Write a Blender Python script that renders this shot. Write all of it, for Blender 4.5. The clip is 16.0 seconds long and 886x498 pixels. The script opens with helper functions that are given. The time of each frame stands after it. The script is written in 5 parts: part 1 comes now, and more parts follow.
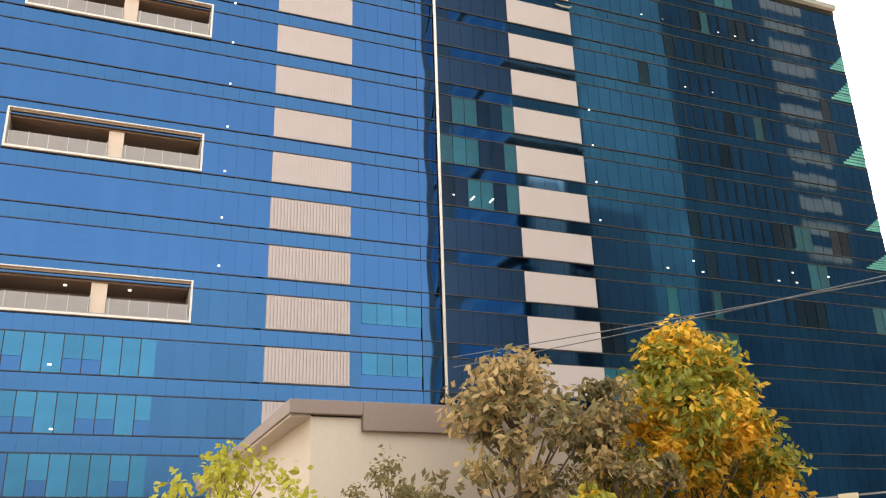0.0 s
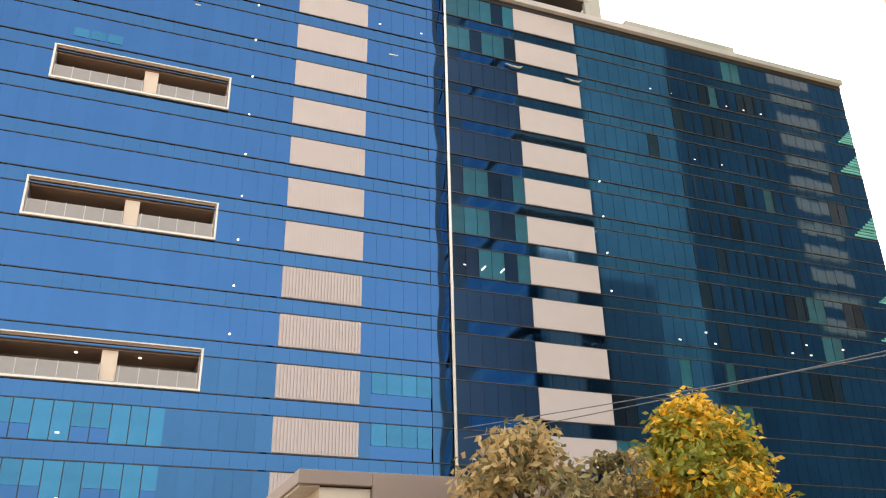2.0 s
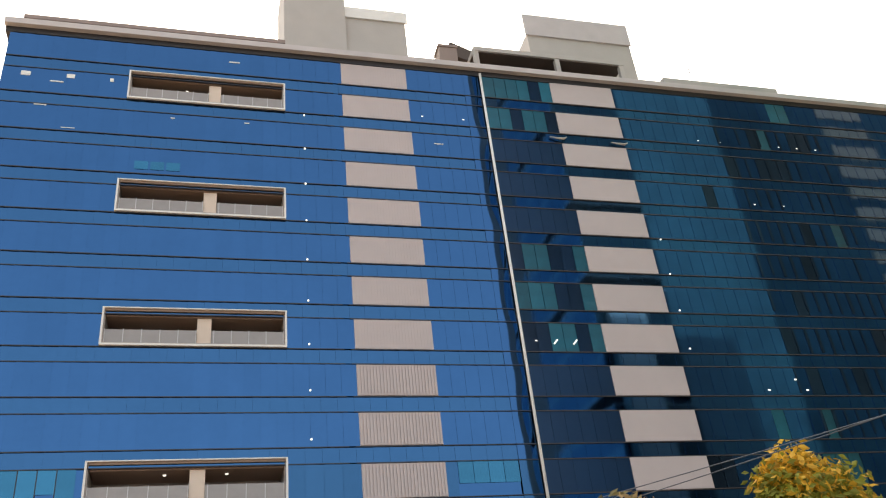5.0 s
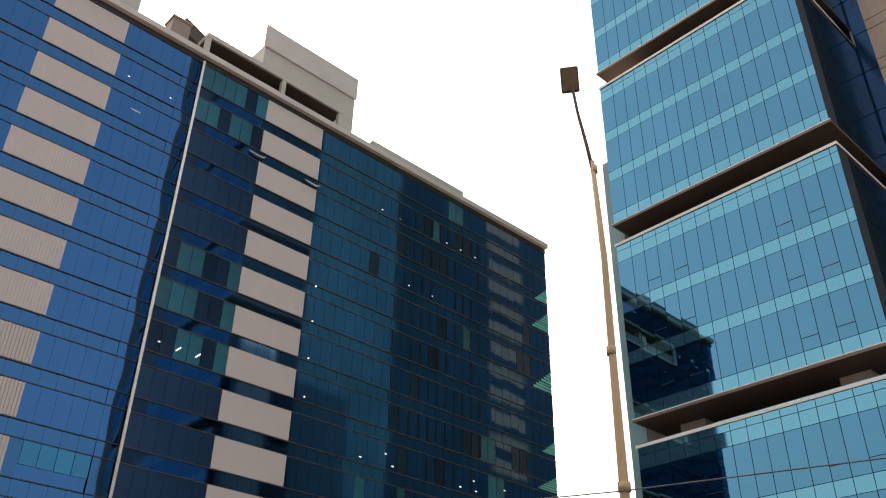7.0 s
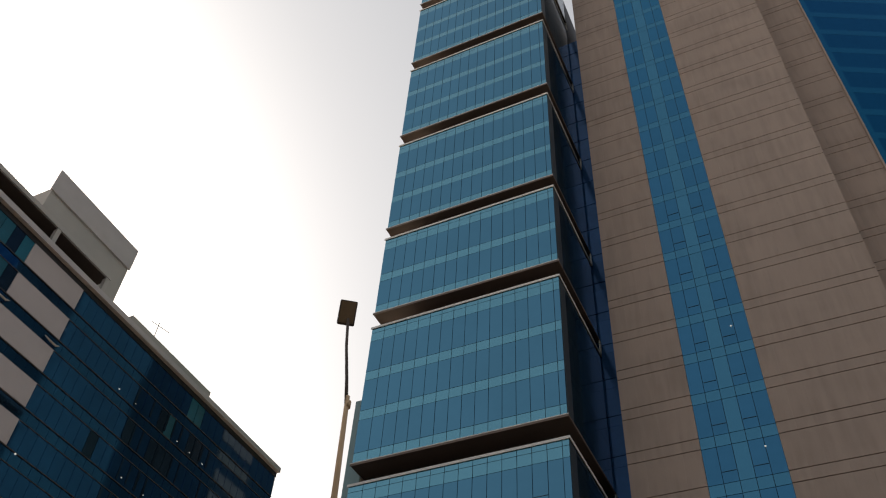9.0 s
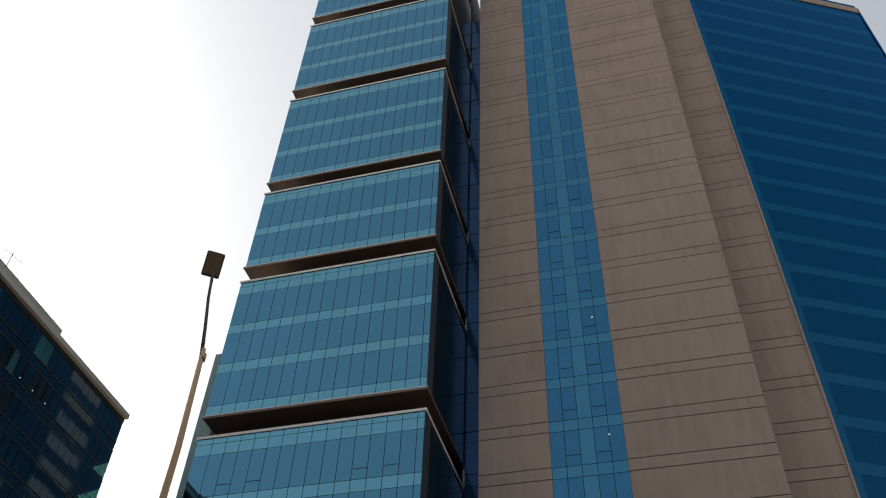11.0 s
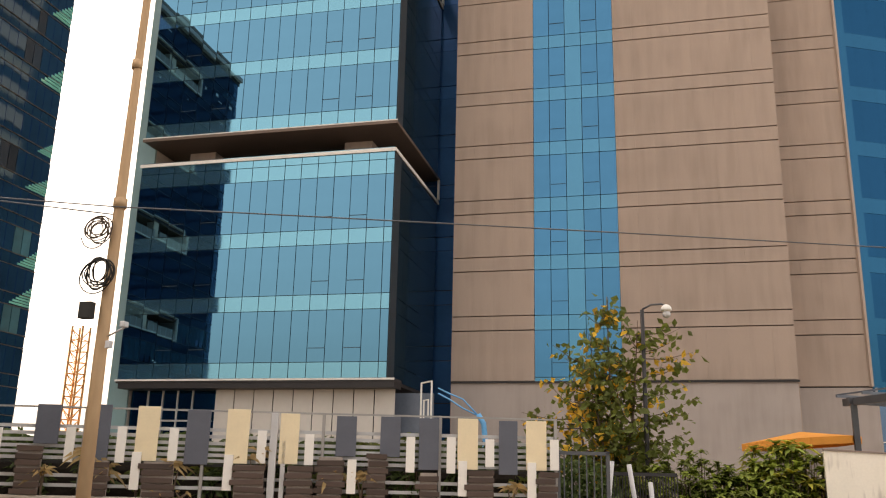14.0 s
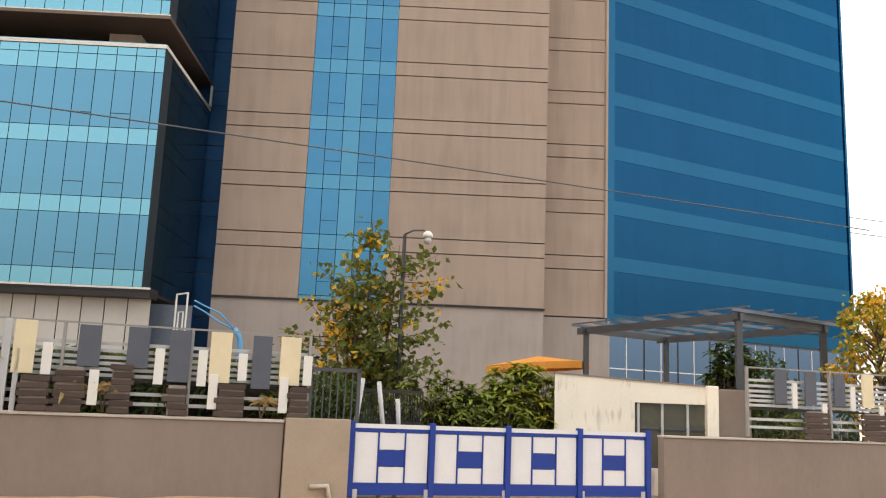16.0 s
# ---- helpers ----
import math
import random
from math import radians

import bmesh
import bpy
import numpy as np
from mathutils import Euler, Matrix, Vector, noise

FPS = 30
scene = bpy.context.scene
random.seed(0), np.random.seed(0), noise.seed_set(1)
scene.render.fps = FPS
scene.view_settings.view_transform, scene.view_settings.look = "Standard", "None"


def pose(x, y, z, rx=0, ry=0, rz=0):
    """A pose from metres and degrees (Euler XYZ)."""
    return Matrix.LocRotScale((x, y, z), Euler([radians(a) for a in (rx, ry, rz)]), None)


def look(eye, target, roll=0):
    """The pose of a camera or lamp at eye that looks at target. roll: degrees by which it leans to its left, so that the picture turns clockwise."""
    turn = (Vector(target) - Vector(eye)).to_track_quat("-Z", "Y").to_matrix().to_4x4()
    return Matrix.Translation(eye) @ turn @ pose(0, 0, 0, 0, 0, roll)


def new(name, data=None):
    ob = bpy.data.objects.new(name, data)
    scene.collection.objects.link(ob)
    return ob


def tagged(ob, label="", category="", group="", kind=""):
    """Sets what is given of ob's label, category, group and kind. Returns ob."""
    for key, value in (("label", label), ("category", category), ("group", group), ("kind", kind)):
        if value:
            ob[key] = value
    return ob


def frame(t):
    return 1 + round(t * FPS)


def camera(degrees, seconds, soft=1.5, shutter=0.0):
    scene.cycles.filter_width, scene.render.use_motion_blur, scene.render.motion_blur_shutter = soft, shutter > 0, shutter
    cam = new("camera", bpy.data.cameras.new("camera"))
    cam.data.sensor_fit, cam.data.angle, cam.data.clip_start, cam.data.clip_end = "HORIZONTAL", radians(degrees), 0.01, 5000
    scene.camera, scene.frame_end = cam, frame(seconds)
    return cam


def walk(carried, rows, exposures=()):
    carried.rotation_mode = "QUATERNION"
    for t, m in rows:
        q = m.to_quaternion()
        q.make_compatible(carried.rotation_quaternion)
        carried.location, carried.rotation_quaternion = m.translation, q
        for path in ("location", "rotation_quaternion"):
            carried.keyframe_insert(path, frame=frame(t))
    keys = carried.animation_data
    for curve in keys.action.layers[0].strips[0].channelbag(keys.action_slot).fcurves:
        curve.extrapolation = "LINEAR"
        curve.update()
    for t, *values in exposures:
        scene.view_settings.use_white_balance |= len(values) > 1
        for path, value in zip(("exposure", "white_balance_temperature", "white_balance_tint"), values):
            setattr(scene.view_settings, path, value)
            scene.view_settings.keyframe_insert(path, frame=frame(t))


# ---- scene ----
# camera: held in the hand at the kerb, turning, with a slight sway
cam = camera(53.79, 16.0, soft=1.15)
PATH = [
    (0.0, pose(0.007, 0.088, 1.614, 110.73, 1.77, -21.58)),
    (0.5, pose(0.003, 0.082, 1.602, 111.82, 1.64, -21.39)),
    (1.0, pose(-0.014, 0.047, 1.585, 112.73, 1.45, -21.46)),
    (1.5, pose(-0.022, 0.012, 1.588, 113.79, 1.42, -21.46)),
    (2.0, pose(-0.038, -0.008, 1.572, 115.31, 1.14, -21.07)),
    (2.5, pose(-0.048, -0.014, 1.578, 117.03, 1.53, -18.05)),
    (3.0, pose(-0.056, -0.035, 1.586, 118.53, 3.84, -13.80)),
    (3.2, pose(-0.057, -0.040, 1.587, 119.32, 4.89, -10.94)),
    (3.5, pose(-0.055, -0.038, 1.587, 119.86, 5.61, -9.64)),
    (3.8, pose(-0.052, -0.035, 1.589, 120.33, 6.04, -9.25)),
    (4.1, pose(-0.047, -0.031, 1.592, 120.71, 6.22, -9.64)),
    (4.5, pose(-0.040, -0.024, 1.596, 121.05, 6.14, -11.12)),
    (4.9, pose(-0.034, -0.019, 1.599, 121.17, 5.79, -13.39)),
    (5.3, pose(-0.032, -0.017, 1.601, 121.04, 5.25, -16.12)),
    (5.5, pose(-0.024, -0.014, 1.607, 121.20, 4.76, -19.09)),
    (6.0, pose(-0.017, 0.004, 1.617, 120.32, 3.37, -24.50)),
    (6.5, pose(0.021, 0.048, 1.590, 120.46, 0.88, -33.78)),
    (7.0, pose(0.020, 0.022, 1.609, 121.92, -0.88, -43.24)),
    (7.5, pose(0.005, 0.024, 1.594, 124.49, -2.03, -50.89)),
    (8.0, pose(-0.034, 0.018, 1.566, 129.99, -2.38, -56.68)),
    (8.5, pose(-0.064, -0.003, 1.558, 133.26, -2.86, -61.63)),
    (8.7, pose(-0.064, -0.021, 1.541, 135.78, -2.90, -62.77)),
    (9.0, pose(-0.066, -0.027, 1.540, 137.47, -3.02, -64.79)),
    (9.4, pose(-0.071, -0.048, 1.537, 139.35, -2.82, -67.64)),
    (9.8, pose(-0.079, -0.076, 1.533, 140.47, -2.42, -70.37)),
    (10.2, pose(-0.087, -0.104, 1.529, 140.43, -2.02, -72.65)),
    (10.5, pose(-0.091, -0.119, 1.527, 139.42, -1.82, -73.83)),
    (10.8, pose(-0.092, -0.124, 1.526, 137.38, -1.81, -74.40)),
    (11.0, pose(-0.077, -0.121, 1.531, 135.84, -1.85, -75.09)),
    (11.5, pose(-0.034, -0.103, 1.566, 128.70, -1.86, -74.89)),
    (12.0, pose(0.048, -0.066, 1.605, 123.52, -2.15, -74.86)),
    (12.5, pose(0.032, 0.010, 1.606, 117.16, -2.50, -74.99)),
    (13.0, pose(0.055, 0.061, 1.658, 112.18, -2.72, -75.74)),
    (13.5, pose(0.097, 0.052, 1.664, 107.81, -2.63, -75.43)),
    (14.0, pose(0.071, 0.068, 1.643, 105.07, -1.26, -76.40)),
    (14.5, pose(0.081, 0.034, 1.656, 102.93, -0.41, -77.58)),
    (15.0, pose(0.102, 0.021, 1.650, 101.78, -0.48, -80.81)),
    (15.5, pose(0.098, 0.028, 1.670, 101.37, -1.17, -85.25)),
    (16.0, pose(0.044, -0.042, 1.633, 100.28, -2.25, -91.87)),
]
walk(cam, PATH, [(0.0, 2.76, 7650, 11), (3.0, 2.66, 7400, 10), (5.5, 1.95, 6900, 10), (7.0, 1.66, 6950, 10),
      (8.5, 0.48, 6850, 10), (11.0, 0.64, 6450, 8), (12.0, 1.38, 7650, 14), (12.5, 1.72, 7950, 15),
      (13.5, 2.0, 8350, 17), (14.5, 2.22, 7900, 15), (15.5, 2.32, 7550, 12), (16.0, 2.32, 7600, 12)])

# ---- light: hazy low sun behind the left block ----
SUN_AZ, SUN_EL = 78.0, 27.0
world = bpy.data.worlds.new("sky")
scene.world = world
world.use_nodes = True
wn = world.node_tree
sky = wn.nodes.new("ShaderNodeTexSky")
sky.sky_type = "NISHITA"
sky.sun_disc = False
sky.sun_elevation = radians(SUN_EL)
sky.sun_rotation = radians(90 - SUN_AZ)
sky.air_density, sky.dust_density, sky.ozone_density = 1.0, 10.0, 1.0
haze = wn.nodes.new("ShaderNodeHueSaturation")   # city haze pales the sky
haze.inputs["Saturation"].default_value = 0.5
wn.links.new(sky.outputs["Color"], haze.inputs["Color"])
even = wn.nodes.new("ShaderNodeMix")               # an even veil of dust over the whole sky
even.data_type = "RGBA"
even.inputs[0].default_value = 0.42
wn.links.new(haze.outputs["Color"], even.inputs[6])
even.inputs[7].default_value = (3.1, 3.2, 3.35, 1)
wn.links.new(even.outputs[2], wn.nodes["Background"].inputs["Color"])
wn.nodes["Background"].inputs["Strength"].default_value = 0.15
sd = bpy.data.lights.new("sun", "SUN")
sd.energy, sd.angle, sd.color = 3.0, radians(1.5), (1.0, 0.88, 0.72)
sun = new("sun", sd)
sun.matrix_world = look((0, 0, 0), (-math.cos(radians(SUN_AZ)) * math.cos(radians(SUN_EL)), -math.sin(radians(SUN_AZ)) * math.cos(radians(SUN_EL)), -math.sin(radians(SUN_EL))))


# ---- materials ----
def mat(name, color, rough=0.7, metal=0.0, vary=0.12, scale=1.5, fine=25.0, bump=0.1, stretch=(1, 1, 1), island=0.0, obj=0.0, spec=0.5, dist=0.01):
    m = bpy.data.materials.new(name)
    m.use_nodes = True
    n, l = m.node_tree.nodes, m.node_tree.links
    b = n["Principled BSDF"]
    b.inputs["Roughness"].default_value = rough
    b.inputs["Metallic"].default_value = metal
    b.inputs["Specular IOR Level"].default_value = spec
    co = n.new("ShaderNodeTexCoord")
    mp = n.new("ShaderNodeMapping")
    mp.inputs["Scale"].default_value = stretch
    l.new(co.outputs["Object"], mp.inputs["Vector"])
    big, small = n.new("ShaderNodeTexNoise"), n.new("ShaderNodeTexNoise")
    big.inputs["Scale"].default_value, small.inputs["Scale"].default_value = scale, fine
    big.inputs["Detail"].default_value, small.inputs["Detail"].default_value = 4, 3
    for t in (big, small):
        l.new(mp.outputs["Vector"], t.inputs["Vector"])
    add = n.new("ShaderNodeMath")
    add.operation = "MULTIPLY_ADD"
    l.new(small.outputs["Fac"], add.inputs[0])
    add.inputs[1].default_value = 0.5
    l.new(big.outputs["Fac"], add.inputs[2])
    last = add
    for on, node, out in ((island, "ShaderNodeNewGeometry", "Random Per Island"), (obj, "ShaderNodeObjectInfo", "Random")):
        if on:
            g = n.new(node)
            more = n.new("ShaderNodeMath")
            more.operation = "MULTIPLY_ADD"
            l.new(g.outputs[out], more.inputs[0])
            more.inputs[1].default_value = on
            l.new(last.outputs[0], more.inputs[2])
            last = more
    rng = n.new("ShaderNodeMapRange")
    top = 1.15 + island + obj
    rng.inputs["From Min"].default_value, rng.inputs["From Max"].default_value = 0.35, top
    rng.inputs["To Min"].default_value, rng.inputs["To Max"].default_value = 1 - vary, 1 + vary
    l.new(last.outputs[0], rng.inputs["Value"])
    mul = n.new("ShaderNodeVectorMath")
    mul.operation = "SCALE"
    mul.inputs[0].default_value = color
    l.new(rng.outputs[0], mul.inputs["Scale"])
    l.new(mul.outputs[0], b.inputs["Base Color"])
    if bump:
        bp = n.new("ShaderNodeBump")
        bp.inputs["Strength"].default_value, bp.inputs["Distance"].default_value = bump, dist
        l.new(last.outputs[0], bp.inputs["Height"])
        l.new(bp.outputs["Normal"], b.inputs["Normal"])
    return m


def lamp_mat(name, color, strength):
    m = bpy.data.materials.new(name)
    m.use_nodes = True
    b = m.node_tree.nodes["Principled BSDF"]
    b.inputs["Base Color"].default_value = (*color, 1)
    b.inputs["Emission Color"].default_value = (*color, 1)
    b.inputs["Emission Strength"].default_value = strength
    return m


M_GLASS_A = mat("blue coated glass", (0.029, 0.088, 0.205), 0.04, 1.0, 0.10, 0.25, 2.0, 0.02, obj=0.1, island=0.25)
# lower storeys: their hazier sky reflection is put into a duller blue
M_GLASS_L = mat("hazy reflection blue glass", (0.026, 0.084, 0.178), 0.05, 0.95, 0.14, 0.25, 2.0, 0.02, island=0.5)
M_SPAN_A = mat("blue spandrel glass", (0.029, 0.089, 0.193), 0.06, 1.0, 0.08, 0.2, 2.0, 0.02)
M_WINDOW_A = mat("cyan window glass", (0.022, 0.125, 0.225), 0.1, 0.8, 0.25, 0.6, 4.0, 0.02, obj=0.6)
M_GLASS_B = mat("pale blue glass", (0.074, 0.205, 0.305), 0.012, 1.0, 0.10, 0.3, 2.0, 0.02, obj=0.3, island=0.3)
M_STRIP = mat("strip blue glass", (0.042, 0.155, 0.27), 0.04, 1.0, 0.15, 0.3, 2.0, 0.02, obj=0.3)
M_LOBBY = mat("grey blue lobby glass", (0.095, 0.16, 0.25), 0.06, 0.9, 0.1, 0.4, 3.0, 0.02, obj=0.3)
M_SPAN_S = mat("strip spandrel glass", (0.056, 0.195, 0.305), 0.06, 0.9, 0.12, 0.4, 3.0, 0.02, obj=0.3)
M_SPAN_B = mat("cyan spandrel glass", (0.125, 0.33, 0.43), 0.03, 0.85, 0.08, 0.5, 3.0, 0.02, obj=0.2, island=0.2)
M_GLASS_C = mat("deep blue glass", (0.006, 0.052, 0.116), 0.08, 0.9, 0.08, 0.3, 2.0, 0.02, island=0.2)
M_SPAN_C = mat("mid blue spandrel", (0.012, 0.08, 0.155), 0.12, 0.85, 0.06, 0.3, 2.0, 0.02)
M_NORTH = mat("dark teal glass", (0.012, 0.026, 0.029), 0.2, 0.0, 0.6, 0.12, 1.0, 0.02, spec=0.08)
# dimmer reflections of the narrow bay put into a darker, rougher glass
M_BAY = mat("navy bay glass", (0.011, 0.038, 0.088), 0.3, 0.65, 0.2, 0.3, 2.0, 0.02, obj=0.2, island=0.4)
M_SIDE = mat("dark side glass", (0.035, 0.085, 0.135), 0.1, 0.7, 0.3, 0.3, 2.0, 0.02, island=0.5)
M_WINDOW_D = mat("dim teal window glass", (0.012, 0.11, 0.16), 0.3, 0.35, 0.6, 0.6, 4.0, 0.02, obj=1.2)
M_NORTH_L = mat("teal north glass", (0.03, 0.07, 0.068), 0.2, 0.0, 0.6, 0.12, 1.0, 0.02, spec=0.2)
M_TRANSOM_B = mat("blue black transom", (0.03, 0.036, 0.055), 0.5, 0.2, 0.2)
# brownish light on the right-hand transom edges is put into this paler colour
M_TRANSOM = mat("brown lit transom", (0.06, 0.05, 0.048), 0.6, 0.1, 0.3)
M_PANE_K = mat("unlit dark pane", (0.018, 0.036, 0.066), 0.2, 0.8, 0.5, 0.5, 3.0, 0.02, obj=0.8)
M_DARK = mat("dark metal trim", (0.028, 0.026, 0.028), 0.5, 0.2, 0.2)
M_MULL = mat("blue grey mullion", (0.035, 0.06, 0.08), 0.4, 0.5, 0.15)
M_CORE = mat("dark concrete core", (0.10, 0.10, 0.11), 0.9)
M_PANEL = mat("pale ribbed cladding", (0.53, 0.462, 0.455), 0.6, 0.0, 0.05, 0.8, 30, 0.05, obj=0.2)
M_BEIGE = mat("beige stone cladding", (0.40, 0.315, 0.264), 0.75, 0.0, 0.09, 0.35, 14, 0.08, stretch=(1, 1, 0.3), obj=0.25, island=0.25)
M_PLASTER = mat("grey beige plaster", (0.40, 0.35, 0.325), 0.85, 0.0, 0.08, 0.5, 20, 0.1)
M_WHITE = mat("white paint", (0.80, 0.78, 0.74), 0.55, 0.0, 0.07, 1.2, 30, 0.06)
M_CONC = mat("roof concrete", (0.48, 0.45, 0.42), 0.85, 0.0, 0.10, 0.4, 10, 0.1)
M_ROOF = mat("pinkish roof coping", (0.56, 0.515, 0.51), 0.8, 0.0, 0.10, 0.6, 10, 0.1)
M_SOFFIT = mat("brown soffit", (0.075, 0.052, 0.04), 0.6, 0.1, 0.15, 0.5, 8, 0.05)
M_EDGE = mat("brown metal edge", (0.16, 0.115, 0.09), 0.5, 0.2, 0.12, 0.6, 10, 0.05)
M_BALC = mat("warm brown balcony ceiling", (0.26, 0.175, 0.125), 0.5, 0.0, 0.12, 0.5, 8, 0.05)
M_FASCIA = mat("brown fascia", (0.27, 0.20, 0.17), 0.55, 0.0, 0.10, 0.8, 12, 0.05)
M_WALL = mat("grey boundary render", (0.272, 0.217, 0.186), 0.9, 0.0, 0.16, 0.7, 9, 0.15, stretch=(1, 1, 0.6))
M_COPING = mat("pale coping", (0.52, 0.47, 0.42), 0.85, 0.0, 0.12, 3, 30, 0.2)
M_BLUE = mat("blue gate paint", (0.004, 0.04, 0.30), 0.5, 0.0, 0.12, 3, 30, 0.05)
M_GATE = mat("white gate sheet", (0.78, 0.79, 0.82), 0.5, 0.0, 0.06, 2, 20, 0.04)
M_GREY = mat("slate panel", (0.10, 0.11, 0.14), 0.6, 0.0, 0.12, 3, 30, 0.05)
M_CREAM = mat("cream panel", (0.80, 0.68, 0.47), 0.6, 0.0, 0.08, 3, 30, 0.05)
M_COLUMN = mat("pinkish cream column", (0.76, 0.63, 0.52), 0.7, 0.0, 0.08, 1.0, 20, 0.05)
M_SLAT = mat("pale grey slat", (0.54, 0.54, 0.55), 0.5, 0.2, 0.08, 3, 30, 0.03)
M_WOOD = mat("weathered brown boards", (0.08, 0.053, 0.043), 0.75, 0.0, 0.5, 2, 30, 0.3, stretch=(1, 1, 8), obj=0.9)
M_STEEL = mat("grey painted steel", (0.10, 0.105, 0.115), 0.5, 0.4, 0.15, 2, 20, 0.05)
M_POLE = mat("orange brown pole", (0.50, 0.33, 0.19), 0.6, 0.2, 0.25, 1.2, 12, 0.15, stretch=(1, 1, 0.3))
M_BLACK = mat("black rubber cable", (0.015, 0.014, 0.013), 0.7, 0.0, 0.2)
M_ORANGE = mat("orange canopy cloth", (0.75, 0.30, 0.05), 0.8, 0.0, 0.12, 2, 20, 0.1)
M_GROUND = mat("dusty ground", (0.30, 0.22, 0.15), 0.95, 0.0, 0.25, 0.5, 9, 0.5, dist=0.03)
M_ROAD = mat("asphalt", (0.06, 0.058, 0.055), 0.9, 0.0, 0.2, 0.6, 40, 0.3)
M_BARK = mat("bark", (0.13, 0.09, 0.06), 0.9, 0.0, 0.3, 4, 30, 0.4, stretch=(1, 1, 0.3))
M_LEAF_Y = mat("yellow green leaves", (0.27, 0.27, 0.035), 0.6, 0.0, 0.7, 1.2, 5, 0.0, island=0.8)
M_LEAF_A = mat("amber leaves", (0.74, 0.44, 0.045), 0.6, 0.0, 0.65, 1.2, 5, 0.0, island=0.8)
M_LEAF_P = mat("pale dusty leaves", (0.50, 0.35, 0.16), 0.7, 0.0, 0.6, 1.2, 5, 0.0, island=0.8)
M_LEAF_O = mat("dusty olive leaves", (0.23, 0.19, 0.085), 0.7, 0.0, 0.65, 1.2, 5, 0.0, island=0.8)
M_LEAF_L = mat("light lime leaves", (0.45, 0.42, 0.06), 0.6, 0.0, 0.45, 1.2, 5, 0.0, island=0.8)
M_LEAF_G = mat("green leaves", (0.15, 0.18, 0.035), 0.6, 0.0, 0.6, 1.2, 5, 0.0, island=0.8)
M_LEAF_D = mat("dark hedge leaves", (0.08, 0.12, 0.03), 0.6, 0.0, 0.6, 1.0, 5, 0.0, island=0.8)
# sunlight on the hedge is put into this lighter green
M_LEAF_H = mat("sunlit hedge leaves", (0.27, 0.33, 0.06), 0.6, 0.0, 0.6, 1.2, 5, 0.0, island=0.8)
M_FLOWER = mat("yellow flowers", (0.75, 0.45, 0.02), 0.6, 0.0, 0.3, 2, 5, 0.0, island=0.6)
M_BULB = lamp_mat("lit ceiling lamp", (1.0, 0.97, 0.9), 0.26)
M_AQUA = mat("daylit green corner glass", (0.20, 0.62, 0.58), 0.08, 0.2, 0.2, 0.8, 5, 0.0)
M_HOOP = mat("sky blue hoop paint", (0.10, 0.38, 0.70), 0.5, 0.0, 0.1)


def let_light_through(m, share):
    """Thin leaves glow a little when the light comes from behind them."""
    n, l = m.node_tree.nodes, m.node_tree.links
    b, out = n["Principled BSDF"], n["Material Output"]
    thin, mix = n.new("ShaderNodeBsdfTranslucent"), n.new("ShaderNodeMixShader")
    l.new(b.inputs["Base Color"].links[0].from_socket, thin.inputs["Color"])
    mix.inputs[0].default_value = share
    l.new(b.outputs[0], mix.inputs[1])
    l.new(thin.outputs[0], mix.inputs[2])
    l.new(mix.outputs[0], out.inputs["Surface"])


def rain_streaks(m, color, low, high, most=0.55, place="Object", width=1.0):
    """Grey drip marks that run down a painted wall."""
    n, l = m.node_tree.nodes, m.node_tree.links
    b = n["Principled BSDF"]
    clean = b.inputs["Base Color"].links[0].from_socket
    co, mp, mp2 = n.new("ShaderNodeTexCoord" if place == "Object" else "ShaderNodeNewGeometry"), n.new("ShaderNodeMapping"), n.new("ShaderNodeMapping")
    mp.inputs["Scale"].default_value = (9 / width, 9 / width, 1.1 / width)
    mp2.inputs["Scale"].default_value = (0.9 / width, 0.9 / width, 1.6 / width)
    fine, patch = n.new("ShaderNodeTexNoise"), n.new("ShaderNodeTexNoise")
    fine.inputs["Scale"].default_value, patch.inputs["Scale"].default_value = 1.0, 1.0
    mul, rng, mix = n.new("ShaderNodeMath"), n.new("ShaderNodeMapRange"), n.new("ShaderNodeMix")
    mul.operation, mix.data_type = "MULTIPLY", "RGBA"
    for mapping, tex in ((mp, fine), (mp2, patch)):
        l.new(co.outputs[place], mapping.inputs["Vector"])
        l.new(mapping.outputs["Vector"], tex.inputs["Vector"])
    l.new(fine.outputs["Fac"], mul.inputs[0])
    l.new(patch.outputs["Fac"], mul.inputs[1])
    rng.inputs["From Min"].default_value, rng.inputs["From Max"].default_value = low, high
    rng.inputs["To Max"].default_value = most
    l.new(mul.outputs[0], rng.inputs["Value"])
    l.new(rng.outputs[0], mix.inputs[0])
    l.new(clean, mix.inputs[6])
    mix.inputs[7].default_value = (*color, 1)
    l.new(mix.outputs[2], b.inputs["Base Color"])


rain_streaks(M_BEIGE, (0.255, 0.20, 0.165), 0.18, 0.42, 0.42, "Position", 4.5)
rain_streaks(M_PLASTER, (0.29, 0.25, 0.225), 0.2, 0.42, 0.4, "Position", 3.0)
rain_streaks(M_WALL, (0.21, 0.165, 0.14), 0.2, 0.42, 0.4, "Position", 2.5)
for m_, edge in ((M_GLASS_C, (0.3, 0.65, 1.0, 1)), (M_SPAN_C, (0.3, 0.65, 1.0, 1)), (M_STRIP, (0.55, 0.82, 1.0, 1)), (M_SPAN_S, (0.6, 0.85, 1.0, 1)), (M_GLASS_B, (0.75, 0.9, 1.0, 1))):
    m_.node_tree.nodes["Principled BSDF"].inputs["Specular Tint"].default_value = edge   # tinted coating
